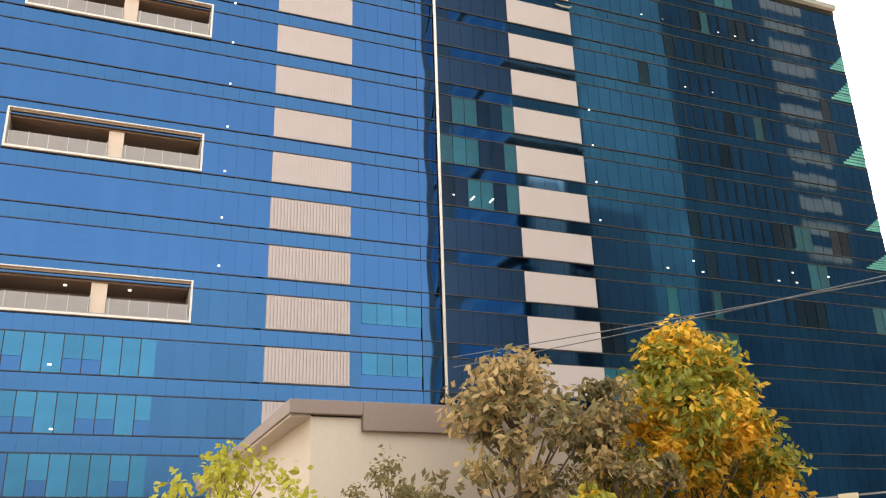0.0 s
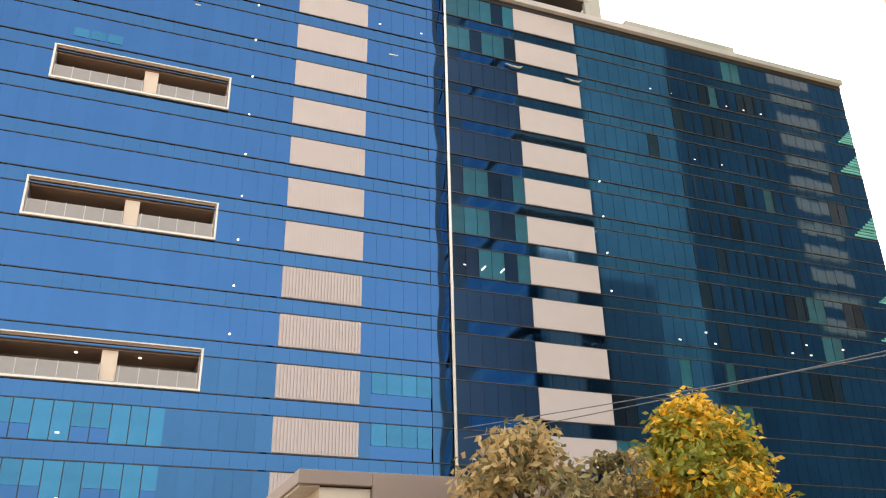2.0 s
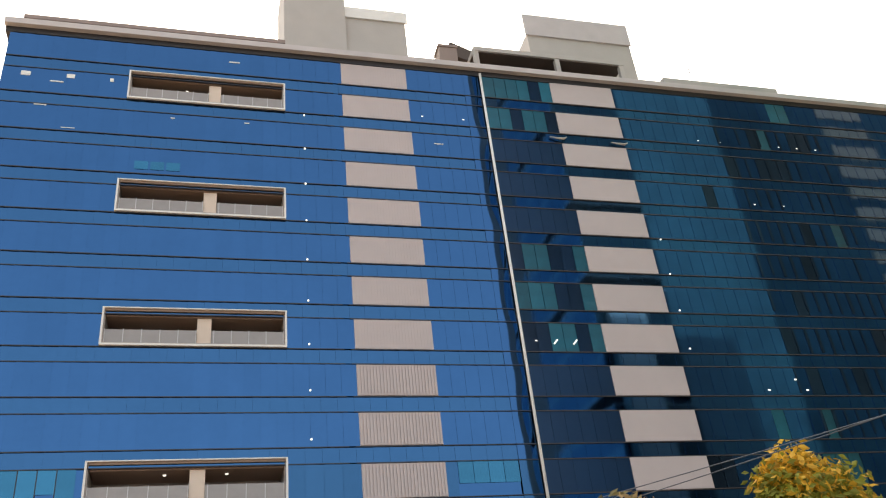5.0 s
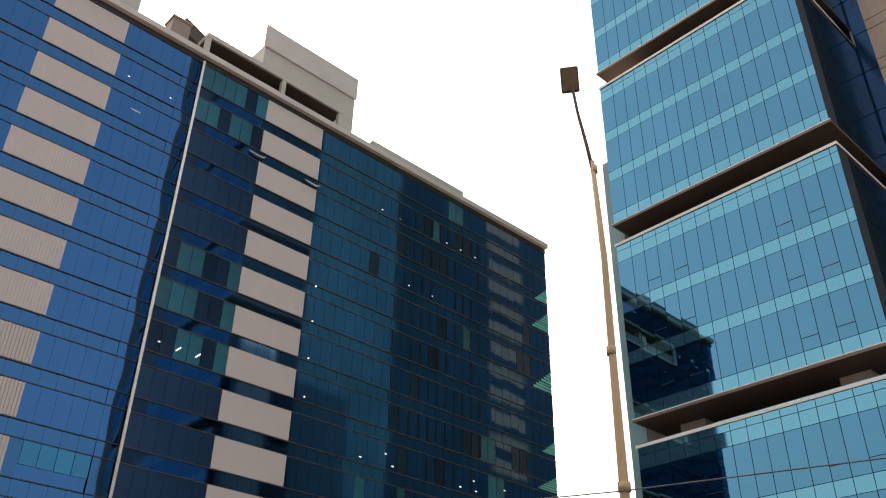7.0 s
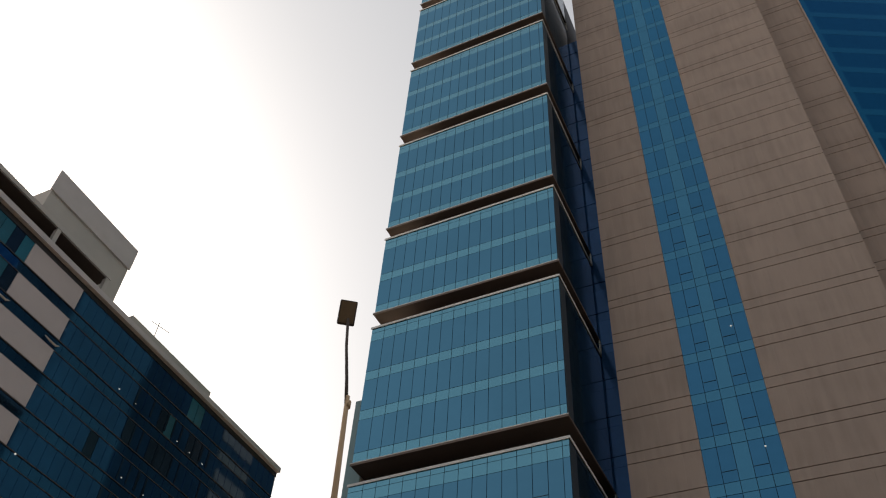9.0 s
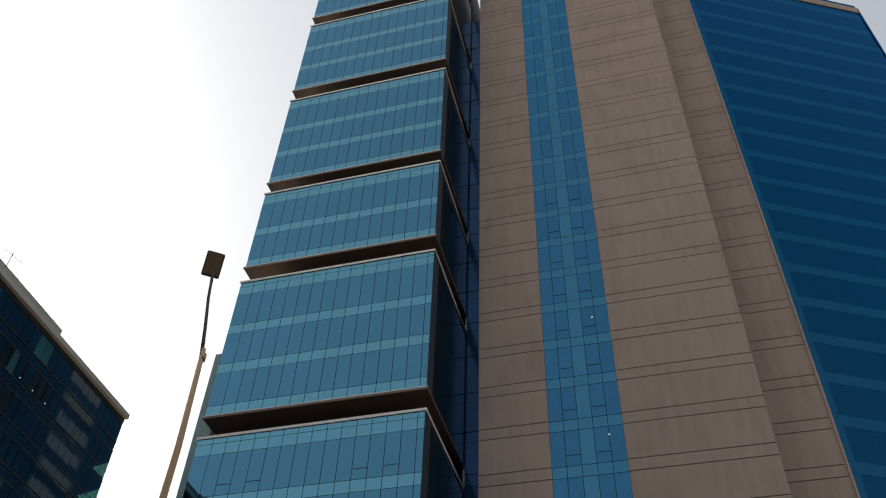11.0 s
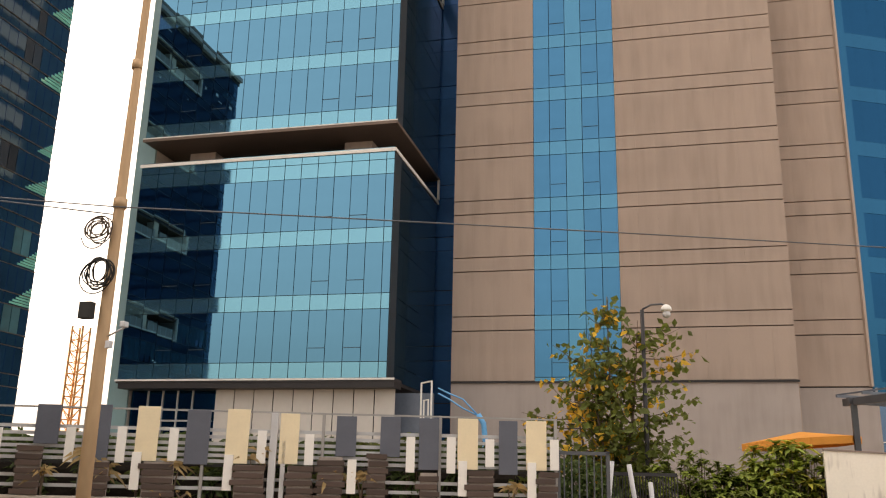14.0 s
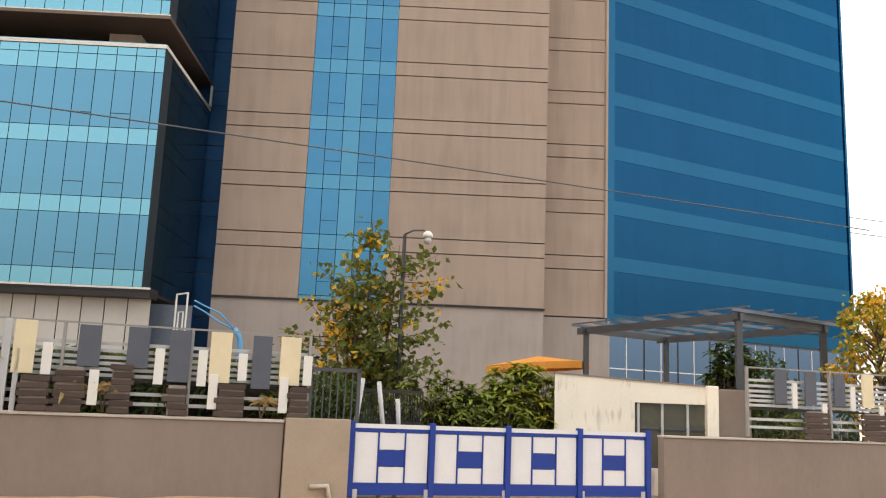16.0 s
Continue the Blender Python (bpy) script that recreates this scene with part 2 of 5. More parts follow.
for m_ in (M_LEAF_Y, M_LEAF_A, M_LEAF_P, M_LEAF_O, M_LEAF_L, M_LEAF_G, M_LEAF_D, M_LEAF_H, M_FLOWER):
    let_light_through(m_, 0.4)


# ---- mesh tools ----
def box(bm, x0, x1, y0, y1, z0, z1):
    vs = [bm.verts.new(p) for p in ((x0, y0, z0), (x1, y0, z0), (x1, y1, z0), (x0, y1, z0), (x0, y0, z1), (x1, y0, z1), (x1, y1, z1), (x0, y1, z1))]
    for f in ((3, 2, 1, 0), (4, 5, 6, 7), (0, 1, 5, 4), (1, 2, 6, 5), (2, 3, 7, 6), (3, 0, 4, 7)):
        bm.faces.new([vs[i] for i in f])
    return vs


def boxes(*dims):
    bm = bmesh.new()
    for d in dims:
        box(bm, *d)
    return bm


def bevelled(bm, w=0.02):
    bmesh.ops.bevel(bm, geom=bm.edges[:], offset=w, segments=2, affect="EDGES", profile=0.6)
    return bm


def tube(bm, pts, radii, sides=10):
    """A round bar through points, with a radius at each."""
    pts = [Vector(p) for p in pts]
    rings = []
    for i, p in enumerate(pts):
        d = (pts[min(i + 1, len(pts) - 1)] - pts[max(i - 1, 0)]).normalized()
        a = d.cross(Vector((0.31, 0.17, 0.93)) if abs(d.z) < 0.9 else Vector((1, 0.1, 0))).normalized()
        b = d.cross(a)
        r = radii[i] if isinstance(radii, (list, tuple)) else radii
        rings.append([bm.verts.new(p + r * (math.cos(k * math.tau / sides) * a + math.sin(k * math.tau / sides) * b)) for k in range(sides)])
    for q, w in zip(rings, rings[1:]):
        for k in range(sides):
            bm.faces.new((q[k], q[(k + 1) % sides], w[(k + 1) % sides], w[k])).smooth = True
    bm.faces.new(rings[0][::-1])
    bm.faces.new(rings[-1])
    return bm


def to_mesh(name, bm, material):
    me = bpy.data.meshes.new(name)
    bmesh.ops.recalc_face_normals(bm, faces=bm.faces[:])
    bm.to_mesh(me)
    bm.free()
    me.materials.append(material)
    return me


def thing(name, x, y, z, rz, label, category, group="", kind=""):
    ob = new(name)
    ob.empty_display_size = 0.3
    ob.matrix_basis = pose(x, y, z, 0, 0, rz)
    return tagged(ob, label, category, group, kind)


def part(name, bm, material, parent, label="", local=True):
    """A mesh under a thing; local=False: its points are given in the world."""
    ob = new(name, to_mesh(name, bm, material))
    ob.parent = parent
    if not local and parent.type == "EMPTY":
        ob.matrix_parent_inverse = parent.matrix_basis.inverted()
    if label:
        ob["label"] = label
    return ob


def whole(name, bm, material, label, category, kind="", group=""):
    return tagged(new(name, to_mesh(name, bm, material)), label, category, group, kind)


def piece(name, me, parent, x, y, z, rx=0.0, rz=0.0):
    ob = new(name, me)
    ob.parent = parent
    m = Matrix.Translation((x, y, z)) @ Euler((rx, 0, rz)).to_matrix().to_4x4()
    if parent.type == "EMPTY":
        ob.matrix_parent_inverse = parent.matrix_basis.inverted()
    ob.matrix_basis = m
    return ob


rnd = random.Random(7)

# ---- ground ----
bm = bmesh.new()
N = 60
bmesh.ops.create_grid(bm, x_segments=N, y_segments=N, size=1)
for v in bm.verts:
    v.co.x, v.co.y = [math.copysign(abs(c) ** 3 * 2500, c) for c in (v.co.x, v.co.y)]
whole("ground", bm, M_GROUND, "dry dusty sandy ground reaching the horizon", "ground", "structure")
whole("road", boxes((-200, 10.0, -200, 9.0, -0.05, 0.02)), M_ROAD, "worn grey asphalt road in front of the walls", "road", "structure")

# ---- the long glass block (front at y = 56) ----
AY, AX0, AX1, ROW = 56.0, -16.3, 67.9, 3.568
A_TOP = 55.5
PANEL_H = 2.45
block = thing("office_block", 26.5, 68, 0, 0, "long blue glass office block with pale cladding columns and recessed balconies", "building")
part("core", boxes((AX0 + 0.2, AX1 - 0.2, AY + 3.2, AY + 26, 0, 55.9)), M_CORE, block, "dark concrete core behind the glass", local=False)
part("end_wall", boxes((AX1 - 0.15, AX1, AY + 0.1, AY + 26, 0, 55.9)), M_GLASS_A, block, local=False)
part("end_wall", boxes((AX0, AX0 + 0.15, AY + 0.1, AY + 26, 0, 55.9)), M_GLASS_A, block, local=False)
# shade below the coping is put into the edge's dark colour
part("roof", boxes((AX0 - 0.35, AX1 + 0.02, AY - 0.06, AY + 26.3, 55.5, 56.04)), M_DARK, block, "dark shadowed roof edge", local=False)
part("coping", boxes((AX0 - 0.45, AX1 + 0.05, AY - 0.5, AY + 0.6, 56.05, 56.62)), M_ROOF, block, "pale roof coping", local=False)
SEGS = ((AX0, 10.05), (15.8, 21.1), (22.9, 29.5), (35.7, AX1))
BALC = (-6.9, 5.1)
BALC_ROWS = (1, 4, 7, 10)


SKEW = 0.021   # panes turned a little to move the mirrored dark edge to the pipe


def glazing(bm, x0, x1, z0, z1, y, step, tilt):
    """Panes side by side in a wall that faces -y, each a thin slab a hair out of true."""
    n = max(1, round((x1 - x0) / step))
    w = (x1 - x0) / n
    for i in range(n):
        a, b = x0 + i * w + 0.004, x0 + (i + 1) * w - 0.004
        vs = box(bm, a, b, y, y + 0.03, z0, z1)
        rx, rz = rnd.gauss(0, tilt), rnd.gauss(SKEW, tilt * 1.6)
        for v in vs:
            v.co.y += (v.co.z - (z0 + z1) / 2) * rx + (v.co.x - (a + b) / 2) * rz


def bowed(x0, x1, z0, z1, y):
    """A pane that bows back towards one side, more at some heights than at others, shaped to mirror a wavy dark strip.
    """
    bm = bmesh.new()
    nx, nz = 14, 8
    sheets = []
    for thick in (0.0, 0.02):
        rows = []
        for j in range(nz + 1):
            z = z0 + (z1 - z0) * j / nz
            wave = 1.0 + 0.45 * math.sin(z * 0.62) + 0.3 * math.sin(z * 1.37 + 1.0)
            dy, row = -0.012, []
            for i in range(nx + 1):
                u = i / nx
                row.append(bm.verts.new((x0 + u * (x1 - x0), y + dy + thick, z)))
                dy += (SKEW + 0.085 * u * u * wave) * (x1 - x0) / nx
            rows.append(row)
        sheets.append(rows)
    for rows in sheets:
        for p, q in zip(rows, rows[1:]):
            for i in range(nx):
                bm.faces.new((p[i], p[i + 1], q[i + 1], q[i])).smooth = True
    return bm


pane_d = to_mesh("pane", boxes((-0.535, 0.535, 0, 0.03, -1.2, 1.2)), M_WINDOW_D)
pane_h = to_mesh("pane", boxes((-0.535, 0.535, 0, 0.03, -0.3, 1.2)), M_WINDOW_A)
pane_k = to_mesh("pane", boxes((-0.535, 0.535, 0, 0.03, -1.2, 1.2)), M_PANE_K)
pane_a = to_mesh("pane", boxes((-0.535, 0.535, 0, 0.03, -1.2, 1.2)), M_WINDOW_A)
for k in range(15):
    zt = A_TOP - ROW * k
    zb, zs = zt - PANEL_H, zt - ROW
    part("slab", boxes((AX0 + 0.2, AX1 - 0.2, AY + 0.12, AY + 3.2, zs + 0.4, zb - 0.25)), M_CORE, block, local=False)
    bm = bmesh.new()
    glazing(bm, AX0, 21.1, zs + 0.05, zb - 0.05, AY + 0.03, 1.12, 0.001)
    glazing(bm, 22.9, AX1, zs + 0.05, zb - 0.05, AY + 0.03, 1.12, 0.001)
    tagged(part("spandrel", bm, M_SPAN_A, block, local=False), kind="stuff")
    part("transom", boxes((AX0, 9.3, AY - 0.05, AY + 0.1, zb - 0.03, zb + 0.035), (9.75, 22.6, AY - 0.05, AY + 0.1, zb - 0.03, zb + 0.035)), M_TRANSOM_B, block, local=False)
    part("transom", boxes((AX0, 9.3, AY - 0.05, AY + 0.1, zs - 0.035, zs + 0.03), (9.75, 22.6, AY - 0.05, AY + 0.1, zs - 0.035, zs + 0.03)), M_TRANSOM_B, block, local=False)
    for zz in (zb, zs):
        part("transom", boxes((22.9, AX1, AY - 0.05, AY + 0.1, zz - 0.035, zz + 0.035)), M_TRANSOM, block, local=False)
    # the bow is added to bend a dark reflection in beside the pipe
    for za, zc in ((zs + 0.05, zb - 0.05), (zb + 0.05, zt - 0.05)):
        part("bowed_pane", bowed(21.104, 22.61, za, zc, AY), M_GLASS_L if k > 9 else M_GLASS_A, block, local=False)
    for x0, x1 in SEGS:
        spans = [(x0, x1)]
        if x0 == AX0:
            if k in BALC_ROWS:
                spans = [(x0, BALC[0]), (BALC[1], x1)]
            if k in (10, 11, 12, 13):
                spans = [(x0, -15.24), (3.3, x1)] if k > 10 else [(x0, -15.24), (BALC[1], x1)]
                short = {10: (1, 2, 5), 11: (3, 4, 7, 8, 9, 12, 13), 12: (2, 7, 8, 9, 10, 13, 14, 16), 13: (1, 5, 6, 11, 15)}[k]
                for i in range(17 if k > 10 else 7):
                    plain = k == 13 and i in (3, 9)
                    if plain:
                        bm = bmesh.new()
                        glazing(bm, -15.2 + i * 1.1, -14.1 + i * 1.1, zb + 0.05, zt - 0.05, AY, 1.1, 0.0015)
                        part("pane", bm, M_GLASS_A, block, local=False)
                    part("mullion", boxes((-15.23 + i * 1.1, -15.17 + i * 1.1, AY - 0.03, AY + 0.05, zb + 0.05, zt - 0.05)), M_DARK, block, local=False)
                    if not plain:
                        piece("pane", pane_h if i in short else pane_a, block, -14.65 + i * 1.1, AY, (zt + zb) / 2, rnd.gauss(0, 0.001), rnd.gauss(SKEW, 0.0015))
        if x0 == 15.8 and k in (10, 11, 12):
            spans = [(15.8, 16.6)]
            for i in range(4):
                piece("pane", pane_h, block, 17.2 + i * 1.1, AY, (zt + zb) / 2, rnd.gauss(0, 0.001), rnd.gauss(SKEW, 0.0015))
        if x0 == 22.9 and k in (0, 1, 5, 6, 7):
            spans = []
            for i in range(6):
                piece("pane", pane_k if rnd.random() < 0.25 else pane_d, block, 23.45 + i * 1.1, AY, (zt + zb) / 2, rnd.gauss(0, 0.001), rnd.gauss(SKEW, 0.0015))
        if x0 == 35.7 and 1 <= k <= 9:
            # dark strips added beside the mullions to imitate reveals of the darker middle bays
            bm = bmesh.new()
            for j in range(9, 20):
                if rnd.random() < 0.2:
                    continue
                x = x0 + j * (x1 - x0) / 29
                box(bm, x - 0.1, x + rnd.uniform(0.05, 0.22), AY - 0.03, AY + 0.01, zb + rnd.uniform(0.05, 0.5), zt - 0.05)
            tagged(part("blind", bm, M_PANE_K, block, "dark narrow strips added as mullion reveals", local=False), kind="stuff")
        if x0 == 35.7:
            spans, n, i = [], 29, 0
            w = (x1 - x0) / n
            while i < n:
                run = rnd.choice((1, 2, 2, 3, 4))
                kind = rnd.random()
                run = min(run, n - i)
                inner, low = 9 <= i <= 18 and 1 <= k <= 8, 7 <= k <= 12
                if kind < (0.5 if inner else 0.16 if low else 0.04):
                    run = 1 if inner else run
                    for j in range(run):
                        piece("pane", pane_d if (low and kind < 0.13) or (not low and kind < 0.03) else pane_k, block, x0 + (i + j + 0.5) * w, AY, (zt + zb) / 2, rnd.gauss(0, 0.001), rnd.gauss(SKEW, 0.0015))
                else:
                    spans.append((x0 + i * w, x0 + (i + run) * w))
                i += run
        bm = bmesh.new()
        for a, b in spans:
            glazing(bm, a, b, zb + 0.05, zt - 0.05, AY, 1.12, 0.0012)
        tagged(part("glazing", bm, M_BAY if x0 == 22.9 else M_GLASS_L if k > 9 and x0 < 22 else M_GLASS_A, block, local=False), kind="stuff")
    for a, b in ([(AX0, 21.0)] if k not in BALC_ROWS else [(AX0, BALC[0] - 0.05), (BALC[1] + 0.05, 21.0)]) + [(22.92, 29.5)]:
        part("pane_backing", boxes((a, b, AY + 0.05, AY + 0.09, zb + 0.05, zt - 0.05)), M_GLASS_A, block, local=False)
    # ribbed and smooth cladding columns
    bm = boxes((10.05, 15.8, AY - 0.02, AY + 0.1, zb + 0.06, zt - 0.06))
    for i in range(25):
        x = 10.1 + i * 0.23
        box(bm, x, x + (0.15 if k > 7 else 0.2), AY - (0.08 if k > 7 else 0.035), AY - 0.02, zb + 0.08, zt - 0.08)
    part("louvre_panel", bm, M_PANEL, block, "pale ribbed louvre panel", local=False)
    part("cladding_panel", bevelled(boxes((29.5, 35.7, AY - 0.07, AY + 0.1, zb + 0.04, zt - 0.02)), 0.02), M_PANEL, block, "smooth pale cladding panel", local=False)
bm = bmesh.new()
tube(bm, [(22.76, AY - 0.12, 2), (22.76, AY - 0.12, A_TOP + 0.2)], 0.115, 10)
part("down_pipe", bm, M_WHITE, block, "white vertical pipe down the joint", local=False)

for k in BALC_ROWS:
    zt = A_TOP - ROW * k
    z0, z1 = zt - PANEL_H + 0.2, zt + 0.42
    x0, x1 = BALC
    bal = part("balcony", boxes((x0, x1, AY - 0.15, AY + 3.1, z0 - 0.1, z0 + 0.06), (x0, x1, AY + 2.9, AY + 3.15, z0, z1), (x0 - 0.02, x0 + 0.06, AY, AY + 3, z0, z1), (x1 - 0.06, x1 + 0.02, AY, AY + 3, z0, z1)), M_PLASTER, block, "recessed balcony", local=False)
    part("balcony_ceiling", boxes((x0 + 0.1, x1 - 0.1, AY + 0.16, AY + 2.9, zt - 0.12, zt + 0.3)), M_BALC, bal)
    part("balcony_frame", boxes((x0 - 0.15, x1 + 0.15, AY - 0.22, AY + 0.15, z0 - 0.16, z0 - 0.02), (x0 - 0.15, x1 + 0.15, AY - 0.22, AY + 0.15, z1 - 0.05, z1 + 0.02), (x0 - 0.15, x0 - 0.02, AY - 0.22, AY + 0.15, z0 - 0.02, z1 - 0.05), (x1 + 0.02, x1 + 0.15, AY - 0.22, AY + 0.15, z0 - 0.02, z1 - 0.05)), M_WHITE, bal)
    part("header", boxes((x0, x1, AY - 0.1, AY + 0.15, zt + 0.2, z1 - 0.05)), M_BALC, bal)
    part("column", boxes((-0.85, 0.1, AY + 0.25, AY + 1.0, z0 + 0.06, zt - 0.12)), M_COLUMN, bal)
    part("railing", boxes((x0 + 0.08, -0.87, AY + 0.05, AY + 0.08, z0 + 0.08, z0 + 1.1), (0.12, x1 - 0.08, AY + 0.05, AY + 0.08, z0 + 0.08, z0 + 1.1)), mat("frosted railing glass", (0.30, 0.28, 0.27), 0.15, 0.0, 0.1), bal)
    for i in range(11):
        x = x0 + 0.1 + i * (x1 - x0 - 0.2) / 10
        part("rail_post", boxes((x - 0.02, x + 0.02, AY + 0.02, AY + 0.05, z0 + 0.08, z0 + 1.16)), M_SLAT, bal)
    for x in {1: (-2.6,), 10: (-2.4, 1.45)}.get(k, ()):
        bm = bmesh.new()
        tube(bm, [(x, AY + 1.2, zt - 0.18), (x, AY + 1.2, zt - 0.12)], 0.11, 10)
        part("ceiling_lamp", bm, M_BULB, bal, "lit round ceiling lamp")

# lamps that shine through the glass, one a storey
for k in range(1, 10):
    for x, ks, z in ((6.8, range(1, 10), 49.25 - (k - 1) * 3.47), (36.75, range(4, 8), 38.69 - (k - 4) * 3.4)):
        if k in ks:
            bm = bmesh.new()
            tube(bm, [(x, AY - 0.07, z), (x, AY + 0.03, z)], 0.075, 8)
            part("lamp", bm, M_BULB, block, "small lit lamp at the glass", local=False)
for z, xs in ((50.0, (43.5, 45.8, 52.2, 54.2, 56.3)), (43.0, (47.3, 50.3)), (25.9, (45.5, 56.0, 60.1)), (25.0, (42.8, 46.3, 54.3, 56.3)), (29.0, (23.9,)), (50.2, (16.9, 20.6)), (14.3, (-2.65,)), (10.5, (-2.1,))):
    for x in xs:
        w = 0.10 if z < 27 else 0.075
        part("lamp", bevelled(boxes((x - w * 1.2, x + w * 1.2, AY - 0.03, AY + 0.02, z - w * 0.55, z + w * 0.55)), 0.02), M_BULB, block, "small lit lamp at the glass", local=False)

for x in (25.45, 27.05):
    bm = bmesh.new()
    tube(bm, [(x - 0.17, AY - 0.04, 28.72), (x + 0.17, AY - 0.04, 29.08)], 0.06, 6)
    part("lamp", bm, M_BULB, block, "slanting lit tube lamp at the glass", local=False)

# strip lights and lit offices behind the glass of the upper storeys; the strips' glow is white paint
for x, z, w, h in ((-14.6, 51.3, 0.7, 0.42), (-11.35, 51.35, 0.6, 0.4), (-8.3, 51.3, 0.28, 0.36), (-12.3, 50.7, 1.0, 0.12), (1.1, 54.4, 0.9, 0.13), (-13.2, 48.26, 0.9, 0.09), (-11.0, 46.2, 1.0, 0.07), (2.2, 47.95, 0.4, 0.1), (18.1, 47.3, 0.8, 0.09), (-3.5, 47.9, 0.3, 0.1)):
    part("strip_light", bevelled(boxes((x - w / 2, x + w / 2, AY - 0.03, AY + 0.02, z - h / 2, z + h / 2)), 0.02), M_WHITE, block, "pale strip lamp at the glass", local=False)
for x in (-5.5, -4.35, -3.2):
    part("pane", boxes((x - 0.5, x + 0.5, AY - 0.035, AY, 42.75, 43.5)), M_WINDOW_A, block, "cyan lit window pane", local=False)
# torn trim strips beside the pale panels
for x, z in ((29.3, 48.85), (35.2, 48.75)):
    bm = bmesh.new()
    tube(bm, [(x - 0.9, AY - 0.12, z + 0.12), (x - 0.3, AY - 0.2, z - 0.05), (x + 0.35, AY - 0.25, z - 0.1), (x + 0.75, AY - 0.12, z + 0.2)], [0.05, 0.09, 0.1, 0.04], 6)
    part("torn_trim", bm, M_COPING, block, "torn loose trim strip", local=False)

# corner windows: the daylight seen through them is put into a bright green
for z, w, h in ((48.7, 2.4, 1.6), (45.1, 3.2, 2.0), (37.9, 3.5, 2.1), (31.1, 2.3, 1.2), (27.2, 3.4, 1.4), (20.0, 2.8, 1.5), (16.4, 3.2, 1.6)):
    for j in range(7):
        a = w * 0.85 * (1 - (j + 0.3) / 7)
        b = boxes((AX1 - 0.12 - a, AX1 - 0.12, AY - 0.045, AY + 0.01, z + j * h * 1.15 / 7, z + (j + 0.74) * h * 1.15 / 7))
        part("corner_pane", b, M_AQUA, block, "bright green corner pane", local=False)

# roof plant rooms
plant = thing("roof_plant_room", 11, 62, 56.25, 0, "pale concrete roof plant room with a stepped top", "plant room")
part("wall", bevelled(boxes((5.6, 11.5, 60, 67, 56.25, 72)), 0.05), M_CONC, plant, local=False)
part("wall", bevelled(boxes((11.5, 17.6, 60.6, 67, 56.25, 66.6)), 0.05), M_CONC, plant, local=False)
part("parapet", boxes((11.5, 17.8, 60.4, 60.6, 66.0, 67.4)), M_WHITE, plant, local=False)
plant = thing("roof_plant_room", 36, 62, 56.25, 0, "pale concrete lift house with a metal screen on top", "plant room")
part("wall", bevelled(boxes((30.4, 42.0, 60.2, 68, 56.25, 66.3)), 0.05), M_CONC, plant, local=False)
part("screen", boxes((30.2, 42.1, 60.0, 60.18, 65.9, 68.8)), M_ROOF, plant, local=False)
frame_ = thing("roof_canopy", 32, 58, 56.25, 0, "open concrete roof canopy over the plant deck", "canopy")
part("slab", boxes((23.0, 38.5, 57.0, 60.0, 59.8, 60.3)), M_CONC, frame_, local=False)
part("slab", boxes((23.0, 38.5, 57.4, 60.0, 57.0, 57.2)), M_CONC, frame_, local=False)
# the void's shade is put into a dark underside, back and louvres
part("ceiling", boxes((23.1, 38.4, 57.2, 59.9, 59.72, 59.8)), M_SOFFIT, frame_, "dark underside", local=False)
part("void_back", boxes((23.05, 38.4, 59.6, 59.9, 57.2, 59.72)), M_DARK, frame_, "dark back added for the shade of the roof void", local=False)
for i in range(14):
    part("louvre", boxes((23.1, 38.35, 59.5, 59.6, 57.3 + i * 0.17, 57.39 + i * 0.17)), M_SOFFIT, frame_, local=False)
for x in (23.0, 31.2, 38.0):
    part("post", boxes((x, x + 0.45, 57.05, 57.5, 56.25, 59.8)), M_CONC, frame_, local=False)
pipe = thing("roof_duct", 21.5, 60, 56.25, 0, "square brown roof shaft with a sloping hood", "duct")
bm = boxes((20.2, 22.0, 58.8, 60.4, 56.25, 61.6), (20.1, 22.1, 58.7, 60.5, 61.6, 61.9))
part("shaft", bevelled(bm, 0.06), M_FASCIA, pipe, local=False)
bm = boxes((21.4, 24.4, 58.9, 60.3, 60.6, 62.2))
for v in bm.verts:
    v.co.z += 0.3 if v.co.x < 22 else -1.0
part("bend", bm, M_SOFFIT, pipe, local=False)
rail = thing("roof_step", 50, 58, 56.25, 0, "low concrete upstand along the roof edge", "upstand")
part("wall", boxes((42.5, 55.5, 57.0, 57.6, 56.25, 58.7)), M_CONC, rail, local=False)
rail = thing("roof_step", 0, 58, 56.25, 0, "low concrete upstand with a pale rail", "upstand")
part("wall", boxes((AX0 + 0.5, 5.4, 57.0, 57.4, 56.25, 58.3)), M_CONC, rail, local=False)
part("rail", boxes((AX0 + 0.5, 5.4, 56.9, 57.0, 58.1, 58.5)), M_FASCIA, rail, local=False)

aerial = thing("roof_aerial", 46.6, 58, 56.25, 0, "thin metal roof aerial with a cross arm", "aerial")
bm = bmesh.new()
tube(bm, [(46.6, 58, 56.25), (46.6, 58, 61.5)], 0.05, 6)
part("mast", bm, M_DARK, aerial, local=False)
bm = bmesh.new()
tube(bm, [(45.6, 58, 60.9), (48.2, 58, 61.5)], 0.04, 6)
part("arm", bm, M_DARK, aerial, local=False)

# ---- the tower: stacked glass boxes (front at x = 44.2) ----
BX, BY0, BY1 = 44.2, 13.93, 29.95
tower = thing("glass_tower", 52, 22, 0, 0, "tall tower of stacked glass boxes parted by dark recessed gaps", "building")
part("core", boxes((BX + 3.5, 104, BY0 + 1.2, BY1 - 1.2, 0, 121)), M_CORE, tower, local=False)
